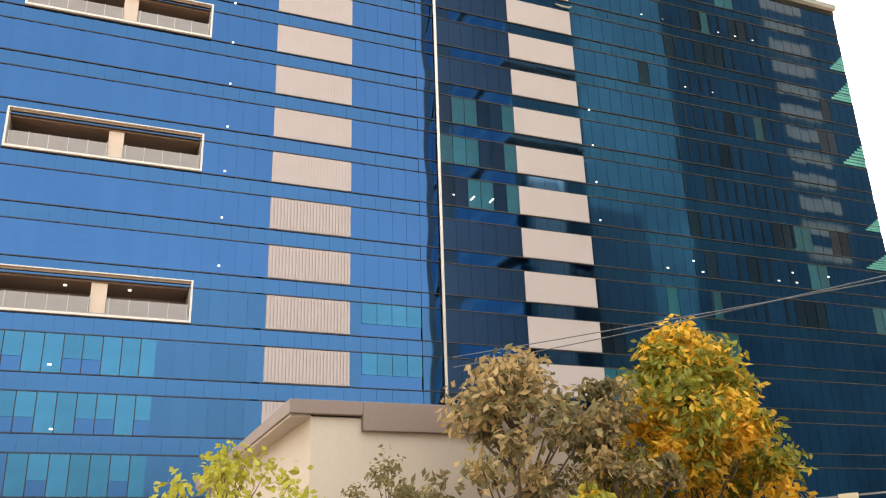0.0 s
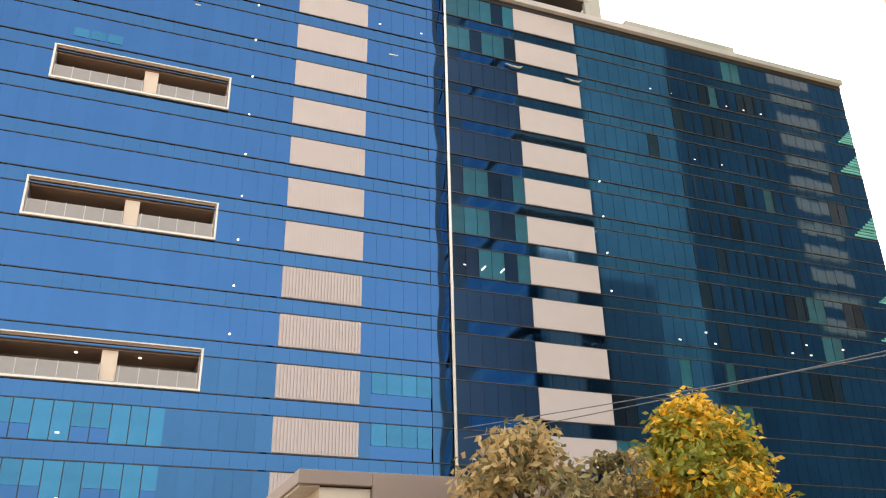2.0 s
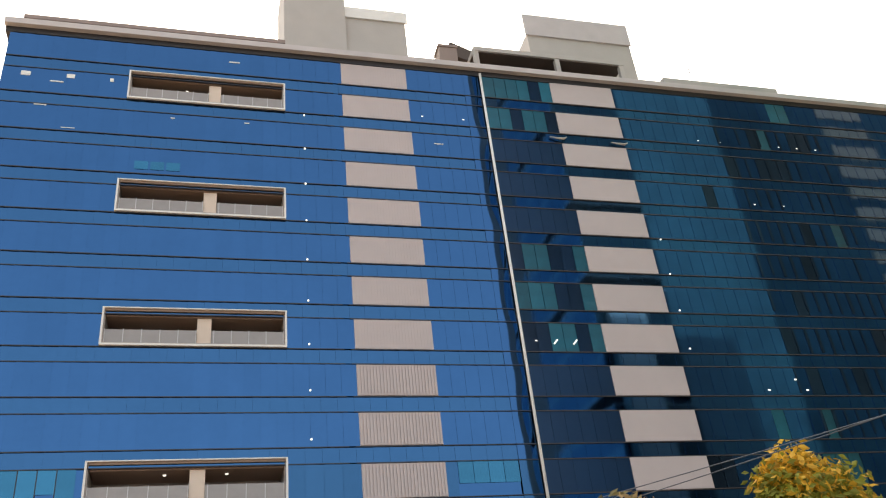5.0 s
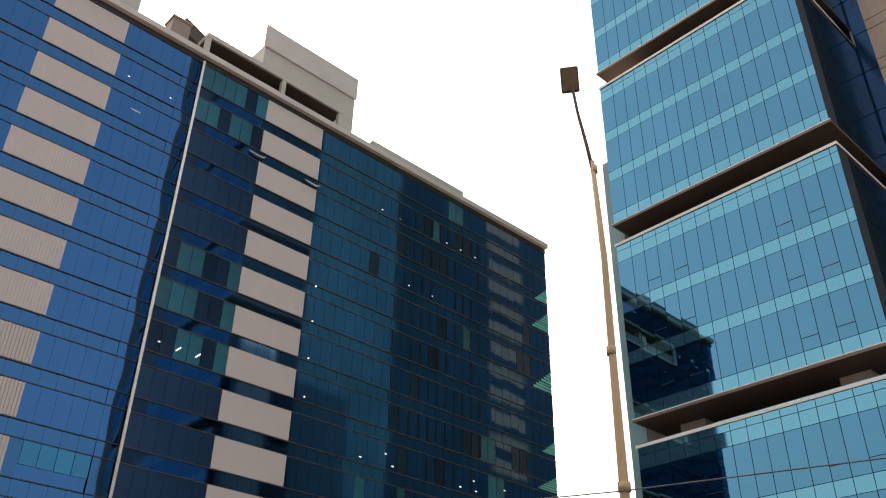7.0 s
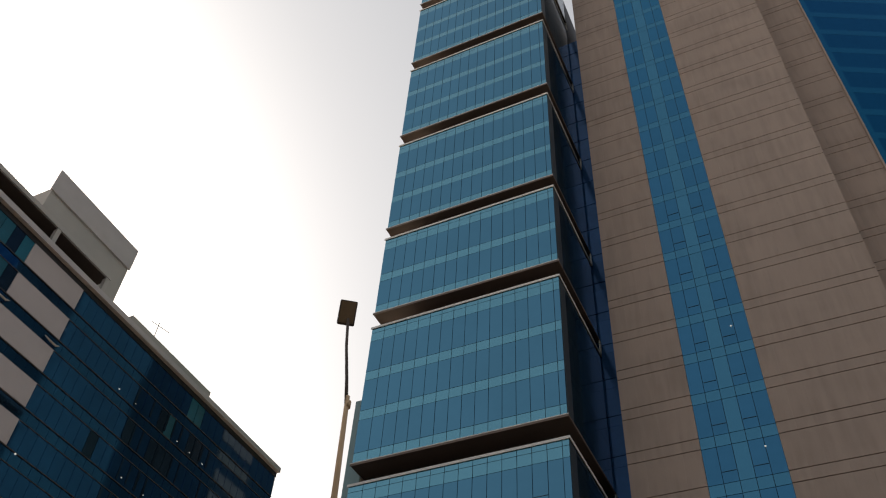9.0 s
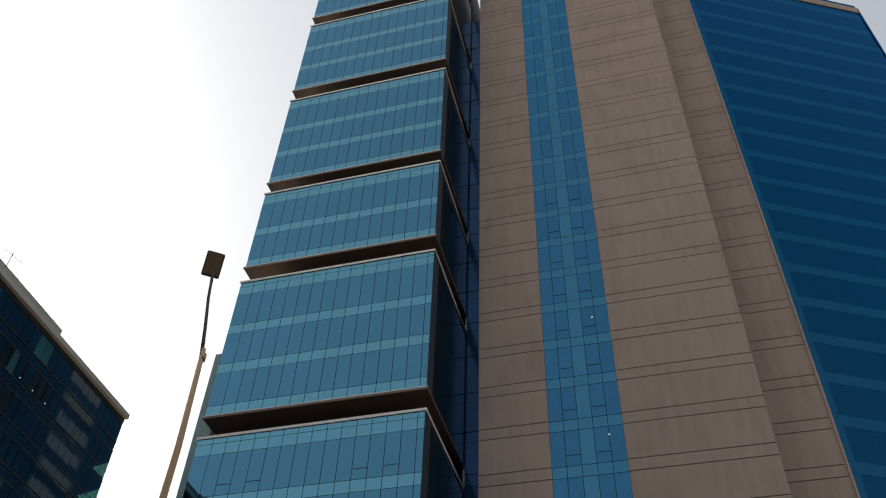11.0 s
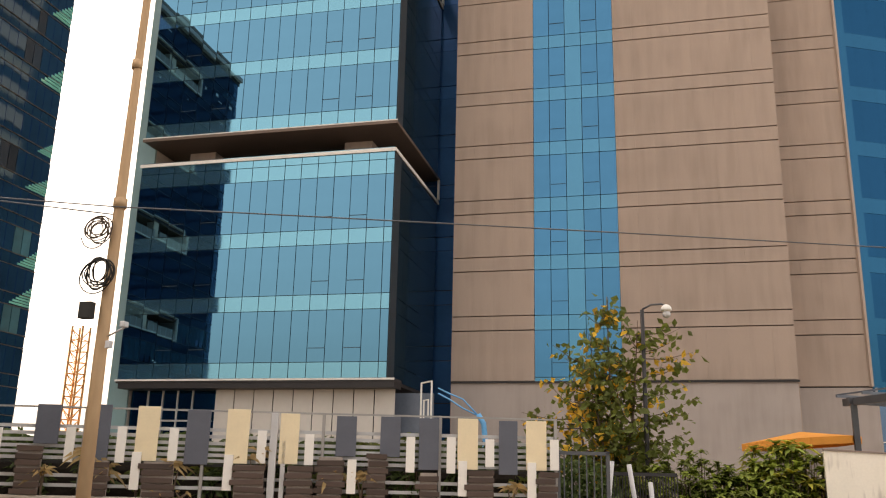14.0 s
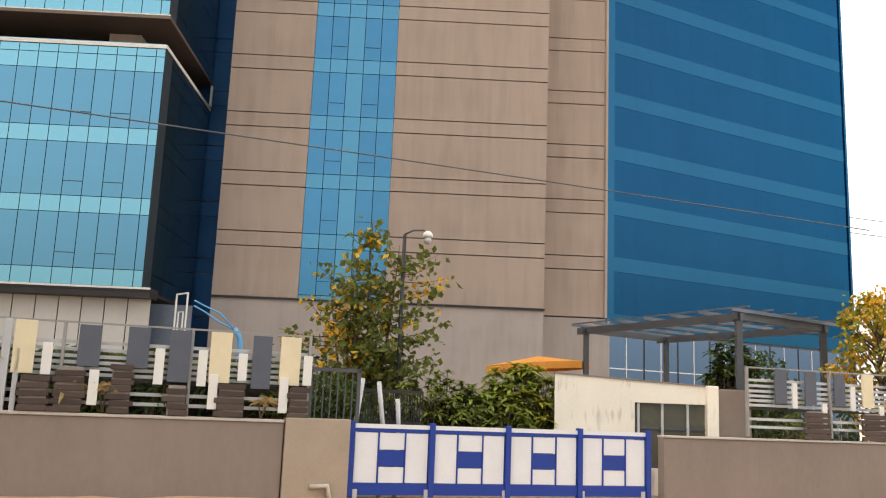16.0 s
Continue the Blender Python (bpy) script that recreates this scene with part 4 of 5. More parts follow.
for i in range(4):
    s1 = -i * 1.48 - 0.06
    s0 = s1 - 1.36
    for a, b in ((0.0, 0.43), (0.93, 1.36)):
        part("sheet", boxes(L(s0 + a + 0.01, s0 + b - 0.01, 0.06, 0.075, 0.29, 1.15)), M_GATE, gate)
    part("sheet", boxes(L(s0 + 0.45, s0 + 0.91, 0.06, 0.075, 0.29, 0.56)), M_GATE, gate)
    part("sheet", boxes(L(s0 + 0.45, s0 + 0.91, 0.06, 0.075, 0.86, 1.15)), M_GATE, gate)
    part("blue_panel", boxes(L(s0 + 0.45, s0 + 0.91, 0.05, 0.075, 0.57, 0.85)), M_BLUE, gate, "blue painted square")
    for a in (0.425, 0.912):
        part("bar", boxes(L(s0 + a, s0 + a + 0.023, 0.04, 0.08, 0.28, 1.16)), M_BLUE, gate)
for s in (-0.1, -1.4, -2.9, -4.5, -5.8):
    part("wheel_bracket", boxes(L(s - 0.04, s + 0.04, 0.02, 0.1, 0.0, 0.18)), M_SLAT, gate)

screen = wall_thing("side_gate", 0.3, "dark steel side gate with white slanted stays", "gate")
part("frame", boxes((-0.5, -0.44, 0.1, 0.16, 1.3, 2.25), (-0.5, 0.42, 0.1, 0.16, 2.18, 2.24), (0.36, 0.42, 0.1, 0.16, 1.3, 2.25)), M_STEEL, screen)
for i in range(6):
    part("bar", boxes((-0.38 + i * 0.13, -0.36 + i * 0.13, 0.12, 0.14, 1.34, 2.18)), M_STEEL, screen)
for x, z, l in ((0.45, 2.1, -0.08), (0.95, 2.05, 0.12), (1.25, 1.75, 0.05)):
    bm = bmesh.new()
    tube(bm, [(x, 0.5, 0), (x, 0.45, 1.3), (x - l, 0.4, z)], 0.045, 8)
    part("stay", bm, M_SLAT, screen)
part("frame", boxes((0.5, 1.75, 0.62, 0.66, 1.86, 1.92), (0.5, 1.75, 0.62, 0.66, 1.3, 1.34)), M_DARK, screen)
for i in range(25):
    part("bar", boxes((0.5 + i * 0.052, 0.515 + i * 0.052, 0.63, 0.65, 0.4, 1.9)), M_DARK, screen)
spout = wall_thing("drain_spout", 0.55, "cream drain spout at the foot of the wall", "pipe", off=0.0)
bm = bmesh.new()
tube(bm, [(-0.16, -0.07, 0.22), (0.14, -0.12, 0.24), (0.18, -0.14, 0.0)], 0.045, 8)
part("pipe", bm, M_COPING, spout)

# ---- white guard room behind the gate ----
# warm sun on the guard room is put into its bright creamy paint
M_GUARD = mat("sunlit warm white paint", (0.93, 0.86, 0.74), 0.6, 0.0, 0.10, 0.9, 20, 0.08)
rain_streaks(M_GUARD, (0.42, 0.36, 0.30), 0.32, 0.44)
guard = thing("guard_room", 18.95, -3.05, 0, -96.0, "small white painted guard room with a wide window", "guard room")
def sloped(x0, x1, y0, y1, z0, top=2.45, fall=0.055):
    bm = boxes((x0, x1, y0, y1, z0, z0 + 1))
    for v in bm.verts:
        if v.co.z > z0 + 0.5:
            v.co.z = top - fall * v.co.x
    return bm
part("wall", sloped(0, 1.69, 0, 0.2, 0), M_GUARD, guard)
part("wall", sloped(1.69, 3.17, 0.0, 0.2, 1.9), M_GUARD, guard)
part("wall", boxes((1.69, 3.17, 0, 0.2, 0, 0.55)), M_GUARD, guard)
part("side_wall", sloped(0.02, 0.2, 0.2, 2.6, 0), M_GUARD, guard)
part("side_wall", sloped(3.2, 3.4, 0.2, 2.6, 0), M_GUARD, guard)
part("roof", sloped(0.02, 3.4, 0.2, 2.6, 2.2, 2.44), M_COPING, guard)
bm = boxes((-0.02, 3.19, -0.03, 0.22, 0, 0.03))
for v in bm.verts:
    v.co.z += 2.45 - 0.055 * v.co.x
part("coping", bm, M_FASCIA, guard, "weathered brown coping")
win = part("window", boxes((1.69, 3.17, 0.12, 0.14, 0.55, 1.9)), mat("olive grey guard window", (0.14, 0.13, 0.10), 0.12, 0.2, 0.3, 1.5, 8, 0.02), guard, "olive grey glazed opening")
for x in (1.75, 2.25, 2.78):
    part("window_frame", boxes((x, x + 0.05, 0.05, 0.12, 0.55, 1.9)), M_SLAT, win)
for z in (0.56, 1.35):
    part("window_frame", boxes((1.80, 3.17, 0.06, 0.11, z, z + 0.05)), M_STEEL, win)
part("pillar", bevelled(boxes((3.17, 3.41, -0.15, 0.25, 0, 2.3))), M_GUARD, guard)
part("pillar", bevelled(boxes((3.41, 4.1, -0.05, 0.25, 0, 2.24))), M_WALL, guard, "grey rendered pier")

# ---- pergola ----
C0, C1, C2 = Vector((20.6, -7.7)), Vector((26.1, -4.9)), Vector((22.7, -10.86))
perg = thing("pergola", 22, -8, 0, 0, "dark grey steel pergola with a slatted roof", "pergola")
e1, e2 = (C1 - C0), (C2 - C0)
for f, g in ((0.02, 0.03), (0.02, 0.97), (0.97, 0.03), (0.97, 0.97)):
    p = C0 + e1 * f + e2 * g
    part("post", bevelled(boxes((p.x - 0.075, p.x + 0.075, p.y - 0.075, p.y + 0.075, 0, 3.98)), 0.01), M_STEEL, perg, local=False)
def bar(name, p, q, z, r, parent, m):
    d = (q - p).to_3d()
    n = Vector((-d.y, d.x, 0)).normalized() * r
    bm = bmesh.new()
    vs = []
    for zz in (z - r * 1.6, z + r * 1.6):
        for c in (p.to_3d() - n, q.to_3d() - n, q.to_3d() + n, p.to_3d() + n):
            vs.append(bm.verts.new((c.x, c.y, zz)))
    for f in ((3, 2, 1, 0), (4, 5, 6, 7), (0, 1, 5, 4), (1, 2, 6, 5), (2, 3, 7, 6), (3, 0, 4, 7)):
        bm.faces.new([vs[i] for i in f])
    return part(name, bm, m, parent, local=False)
for g in (0.03, 0.97):
    bar("beam", C0 + e2 * g, C1 + e2 * g + e1 * 0.03, 4.05, 0.06, perg, M_STEEL)
for f in (0.02, 0.97):
    bar("beam", C0 + e1 * f - e2 * 0.02, C0 + e1 * f + e2 * 1.02, 4.07, 0.055, perg, M_STEEL)
# sky light on the rafters is put into a paler grey than the steel
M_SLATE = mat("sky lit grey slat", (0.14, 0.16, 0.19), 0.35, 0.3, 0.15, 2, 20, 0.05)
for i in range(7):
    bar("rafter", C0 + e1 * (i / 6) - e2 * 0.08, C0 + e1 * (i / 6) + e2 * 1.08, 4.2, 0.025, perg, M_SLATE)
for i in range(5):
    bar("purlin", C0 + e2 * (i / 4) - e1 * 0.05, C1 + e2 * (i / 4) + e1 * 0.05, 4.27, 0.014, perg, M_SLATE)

# ---- orange shade canopy ----
para = thing("shade_umbrella", 27.0, -3.8, 0, 0, "orange cloth shade canopy above the hedge", "canopy")
bm = bmesh.new()
def rim(r, z):
    return [bm.verts.new((r * math.cos(i * math.tau / 8), r * math.sin(i * math.tau / 8), z - 0.075 * r * math.sin(i * math.tau / 8))) for i in range(8)]
apex = bm.verts.new((0, 0, 3.30))
ring, low = rim(1.6, 3.06), rim(1.6, 2.86)
for i in range(8):
    bm.faces.new((apex, ring[i], ring[(i + 1) % 8]))
    bm.faces.new((ring[i], low[i], low[(i + 1) % 8], ring[(i + 1) % 8]))
part("canopy", bm, M_ORANGE, para)
bm = bmesh.new()
tube(bm, [(0, 0, 0), (0, 0, 3.29)], 0.03, 8)
part("pole", bm, M_STEEL, para)

# ---- street lamp with cable coils ----
PX, PY = 8.99, 6.345
lamp = thing("street_lamp", PX, PY, 0, 0, "tall orange-brown street lamp pole with hanging cable coils", "street lamp")
bm = bmesh.new()
tube(bm, [(0.06, 0.05, 0), (0.05, 0.06, 3.0), (0.03, 0.02, 6.2), (0.02, -0.01, 8.2), (0, 0.03, 9.95)], [0.084, 0.074, 0.056, 0.046, 0.036], 14)
part("pole", bm, M_POLE, lamp)
bm = bmesh.new()
tube(bm, [(0.0, 0.02, 9.7), (-0.02, 0.09, 10.3), (-0.06, 0.18, 11.0), (-0.08, 0.23, 11.6)], [0.032, 0.028, 0.025, 0.025], 10)
part("arm", bm, M_SOFFIT, lamp)
for z, r in ((4.87, 0.076), (6.73, 0.06), (9.8, 0.045)):
    bm = bmesh.new()
    tube(bm, [(0.02, 0.02, z - 0.06), (0.02, 0.02, z + 0.06)], r + 0.006, 14)
    part("collar", bm, M_POLE, lamp)
bm = bevelled(boxes((-0.15, 0.15, -0.055, 0.055, -0.215, 0.215)), 0.03)
tilt_head = pose(-0.09, 0.26, 11.74, 30, 0, -54)
bm.transform(tilt_head)
head = part("lamp_head", bm, M_SOFFIT, lamp, "brown flood lamp head")
bm = boxes((-0.125, 0.125, -0.063, -0.055, -0.19, 0.19))
bm.transform(tilt_head)
part("glass", bm, mat("ribbed lamp glass", (0.20, 0.13, 0.07), 0.3, 0.0, 0.2), head)
def coil(z, r, turns, dy, m, seed):
    g = random.Random(seed)
    bm = bmesh.new()
    pts, last = [], None
    for k in range(turns):
        now = (r * g.uniform(0.75, 1.1), g.uniform(-0.05, 0.05), g.uniform(-0.06, 0.06), g.uniform(-0.6, 0.6), g.uniform(0.85, 1.15))
        last = last or now
        for i in range(30):
            f = min(1.0, i / 12)
            rr, oy, oz, tw, el = (p + (q - p) * f for p, q in zip(last, now))
            a = i * math.tau / 30
            y, q = rr * math.cos(a), rr * el * math.sin(a)
            pts.append((-0.1 + 0.5 * tw * y, dy + oy + y, z + oz + q + 0.2 * tw * y))
        last = now
    tube(bm, pts, 0.008, 5)
    return bm
part("cable_coil", coil(4.5, 0.15, 9, 0.2, M_SOFFIT, 1), M_SOFFIT, lamp, "coil of brown cable")
part("cable_coil", coil(3.98, 0.17, 10, 0.1, M_BLACK, 2), M_BLACK, lamp, "coil of black cable")
part("junction_box", bevelled(boxes((-0.16, -0.06, 0.12, 0.28, 3.42, 3.62)), 0.01), M_BLACK, lamp, "small black junction box")
bm = bevelled(boxes((-0.09, 0.0, -0.31, -0.24, 3.32, 3.39)), 0.015)
tube(bm, [(0.05, -0.02, 3.24), (-0.02, -0.28, 3.33)], 0.012, 6)
part("small_camera", bm, M_SLAT, lamp, "small pale camera on a bracket")
part("clip_box", bevelled(boxes((-0.06, 0.0, -0.13, -0.06, 3.08, 3.17)), 0.01), M_SLAT, lamp, "small pale clip box")

# ---- overhead cables ----
M_CABLE = mat("dusty grey cable", (0.12, 0.12, 0.13), 0.6, 0.0, 0.2)
def cable(p, q, sag, r=0.009):
    p, q = Vector(p), Vector(q)
    bm = bmesh.new()
    pts = [p.lerp(q, i / 24) - Vector((0, 0, sag * 4 * (i / 24) * (1 - i / 24))) for i in range(25)]
    tube(bm, pts, r, 5)
    return whole("overhead_cable", bm, M_CABLE, "thin black cable strung across the street", "cable", group="overhead cables")
def polar(az, tan, d):
    a = radians(az)
    return d * math.cos(a), d * math.sin(a), 1.6 + tan * d
cable(polar(67.4, 0.2304, 17.0), polar(35.6, 0.292, 10.9), 0.05)
cable(polar(67.4, 0.2424, 17.0), polar(35.6, 0.283, 10.9), 0.02)
cable(polar(35.6, 0.292, 10.9), polar(-28.0, 0.2015, 16.0), -0.02)
cable((64.5, -32.7, 17.2), (70.0, -100.0, 15.0), 0.6, 0.03)
cable((64.5, -32.7, 16.0), (70.0, -100.0, 14.0), 0.6, 0.03)

# ---- basketball hoop ----
hoop = thing("basketball_hoop", 19.2, 4.75, 0, 0, "white basketball backboard on a sky blue goose-neck stand", "basketball hoop")
bm = boxes((0, 0.03, 0.0, 0.03, 2.95, 3.85), (0, 0.03, 0.5, 0.53, 2.95, 3.85), (0, 0.03, 0.03, 0.5, 3.82, 3.85), (0, 0.03, 0.03, 0.5, 2.95, 2.98), (0, 0.03, 0.15, 0.17, 3.05, 3.45), (0, 0.03, 0.36, 0.38, 3.05, 3.45), (0, 0.03, 0.17, 0.36, 3.43, 3.45))
bm.transform(pose(0, 0.5, 0, 0, 0, -48) @ pose(0, -0.5, 0))
part("backboard", bm, M_WHITE, hoop)
bm = bmesh.new()
tube(bm, [(0.1, -0.98, 0), (0.1, -0.96, 2.6), (0.1, -0.92, 2.95), (0.1, -0.8, 3.15)], 0.06, 10)
part("stand", bm, M_HOOP, hoop, "sky blue stand")
for dz in (0.0, 0.2):
    bm = bmesh.new()
    tube(bm, [(0.1, -0.8, 3.12), (0.1, -0.45, 3.28 + dz), (0.12, -0.1, 3.5 + dz * 0.6), (0.2, 0.15, 3.62 + dz * 0.6)], 0.018, 8)
    part("arm", bm, M_HOOP, hoop, "thin sky blue arm")

# ---- pole with dome camera ----
cctv = thing("camera_pole", 19.5, 0.34, 0, 0, "dark pole with a white dome security camera", "camera pole")
bm = bmesh.new()
tube(bm, [(0, 0, 0), (0, 0, 5.45)], [0.055, 0.042], 10)
part("pole", bm, M_DARK, cctv)
bm = bmesh.new()
tube(bm, [(0, 0, 5.46), (0, -0.2, 5.56), (0, -0.42, 5.57), (0, -0.52, 5.52)], 0.022, 8)
part("bracket", bm, M_STEEL, cctv)
bm = bmesh.new()
bmesh.ops.create_uvsphere(bm, u_segments=16, v_segments=10, radius=0.12)
for v in bm.verts:
    v.co = Vector((v.co.x * (1.0 if v.co.z < 0 else 1.05), v.co.y - 0.52, (v.co.z * 1.0 if v.co.z > 0 else v.co.z * 0.45) + 5.44))
dome = part("dome", bm, M_WHITE, cctv)
bm = bmesh.new()
bmesh.ops.create_uvsphere(bm, u_segments=14, v_segments=8, radius=0.09)
for v in bm.verts:
    v.co = Vector((v.co.x, v.co.y - 0.52, v.co.z + 5.34))
part("lens", bm, M_SLAT, dome)

# ---- lattice mast far off ----
M_RUST = mat("rusty orange steel", (0.55, 0.30, 0.13), 0.8, 0.2, 0.3)
mast = thing("lattice_mast", 88.4, 65.4, 0, 0, "orange steel lattice mast far behind the buildings", "mast")
for sx in (-0.7, 0.7):
    for sy in (-0.7, 0.7):
        bm = bmesh.new()
        tube(bm, [(sx, sy, 0), (sx, sy, 18.5)], 0.14, 5)
        part("leg", bm, M_RUST, mast)
bm = bmesh.new()
for i in range(14):
    z = i * 1.3
    for a, b in (((-0.7, -0.7), (0.7, -0.7)), ((-0.7, -0.7), (-0.7, 0.7)), ((0.7, 0.7), (-0.7, 0.7)), ((0.7, 0.7), (0.7, -0.7))):
        tube(bm, [(*a, z), (*b, z + 1.3)], 0.06, 4)
        tube(bm, [(*a, z), (*b, z)], 0.06, 4)
tagged(part("bracing", bm, M_RUST, mast), kind="stuff")


# ---- sandy verge at the foot of the wall ----
bm = bmesh.new()
bmesh.ops.create_grid(bm, x_segments=120, y_segments=10, size=1)
for v in bm.verts:
    s_, d_ = v.co.x * 16 + 2, (v.co.y - 1) * 0.7 - 0.02
    q = Vector((s_ * 1.3, d_ * 3, 0))
    hgt = (0.06 + 0.07 * noise.noise(q) + 0.03 * noise.noise(q * 4)) * (1 - abs(v.co.y - 0.2) * 0.6)
    x, y, z = along(s_, d_)
    v.co = Vector((x, y, max(0.005, hgt)))
whole("verge", bm, mat("orange sand", (0.50, 0.32, 0.18), 0.95, 0.0, 0.3, 2, 25, 0.6, dist=0.02), "sandy uneven verge at the wall's foot", "verge", "structure")

# ---- dark bank added behind the fence so its gaps read dark ----
planter = wall_thing("planter", 1.0, "dark bank added behind the fence to darken its gaps", "planter")
part("bank", bevelled(boxes((-16, 0.2, 0.45, 1.5, 0, 1.9)), 0.15), mat("dark gap backing", (0.03, 0.022, 0.016), 0.95, 0.0, 0.4, 2, 20, 0.6, dist=0.05), planter)

# ---- plants ----
def leaf(bm, p, size, g, long=1.6):
    """One folded leaf."""
    d = Vector((g.gauss(0, 1), g.gauss(0, 1), g.gauss(-0.75, 0.6))).normalized()
    s = d.cross(Vector((g.gauss(0, 1), g.gauss(0, 1), g.gauss(0, 1)))).normalized()
    n = d.cross(s)
    l, w = size * long * g.uniform(0.6, 1.2), size * 0.5 * g.uniform(0.7, 1.2)
    a, b = bm.verts.new(p), bm.verts.new(p + d * l)
    c, e = bm.verts.new(p + d * l * 0.5 + s * w + n * w * 0.3), bm.verts.new(p + d * l * 0.5 - s * w + n * w * 0.3)
    bm.faces.new((a, c, b))
    bm.faces.new((a, b, e))


def tree(name, x, y, height, trunk_h, spread, clumps, per, size, m, label, seed, lean=0.0, flowers=0, low=0.45, r0=0.09, bark=None, category="tree", second=None, share=0.4, long=1.6):
    g = random.Random(seed)
    t = thing(name, x, y, 0, 0, label, category)
    bm = bmesh.new()
    tube(bm, [(0, 0, 0), (lean * 0.4, 0.02, trunk_h * 0.5), (lean, 0, trunk_h), (lean * 1.1, 0.03, height * 0.8)], [r0, r0 * 0.85, r0 * 0.7, r0 * 0.25], 8)
    part("trunk", bm, bark or M_BARK, t)
    limbs, crown, fl, other = bmesh.new(), bmesh.new(), bmesh.new(), bmesh.new()
    for k in range(clumps):
        u = g.uniform(0, 1) ** 0.8
        z = height * (low + (1 - low) * u)
        rr = spread * math.sin(math.pi * (0.18 + 0.77 * u)) * math.sqrt(g.uniform(0.05, 1))
        a = g.uniform(0, math.tau)
        c = Vector((lean + rr * math.cos(a), rr * math.sin(a), z - size))
        s = Vector((lean * 0.9, 0, min(height * 0.75, max(trunk_h * 0.7, z - rr * 0.9 - 0.3))))
        tube(limbs, [s, s.lerp(c, 0.5) + Vector((0, 0, -0.08)), c], [r0 * 0.35, r0 * 0.22, r0 * 0.08], 5)
        cr = spread * g.uniform(0.11, 0.29)
        for j in range(per):
            v = Vector((g.gauss(0, 0.5), g.gauss(0, 0.5), g.gauss(0, 0.42)))
            v = v * (cr * min(1.0, 1.05 / max(v.length, 0.01)))
            leaf(other if second and g.random() < share * (0.3 + 1.2 * (k % 3) / 2) else crown, c + v, size, g, long)
        if flowers and g.random() < flowers:
            for j in range(12):
                leaf(fl, c + Vector((g.gauss(0, 0.4), g.gauss(0, 0.4), g.gauss(0.4, 0.3))) * cr, size * 0.7, g, 1.0)
    tagged(part("branchwork", limbs, bark or M_BARK, t), kind="stuff")
    part("crown", crown, m, t)
    if second:
        part("turning_leaves", other, second, t, "yellowed leaves")
    else:
        other.free()
    if flowers:
        tagged(part("blossom", fl, M_FLOWER, t, "yellow flowers"), kind="stuff")
    else:
        fl.free()
    return t


tree("tree", 9.0, 11.85, 5.35, 1.5, 1.62, 110, 215, 0.085, M_LEAF_Y, "dense yellow-green roadside tree with drying leaves", 3, low=0.2, second=M_LEAF_A, share=0.62, long=2.1)
tree("tree", 5.85, 11.75, 4.75, 1.6, 1.55, 46, 100, 0.085, M_LEAF_O, "dusty olive roadside tree with sparse grey leaves", 5, low=0.38, second=M_LEAF_P, share=0.5, long=2.2)
tree("tree", 7.2, 11.3, 4.5, 1.6, 0.95, 36, 100, 0.07, M_LEAF_O, "dusty olive roadside tree with sparse grey leaves", 8, low=0.45, second=M_LEAF_P, share=0.3, long=1.8)
tree("shrub", 1.75, 11.8, 3.3, 1.2, 1.35, 40, 32, 0.085, M_LEAF_L, "thin lime green shrub with bright young leaves", 11, low=0.5, r0=0.04, category="shrub")
tree("shrub", 3.75, 11.4, 3.15, 1.2, 0.8, 26, 46, 0.055, M_LEAF_O, "small dusty shrub by the gate house", 13, low=0.5, r0=0.04, category="shrub")
tree("shrub", 6.3, 10.4, 2.75, 1.0, 0.9, 30, 26, 0.09, M_LEAF_L, "low shrub with yellow flowers", 17, low=0.45, flowers=0.6, r0=0.04, category="shrub")
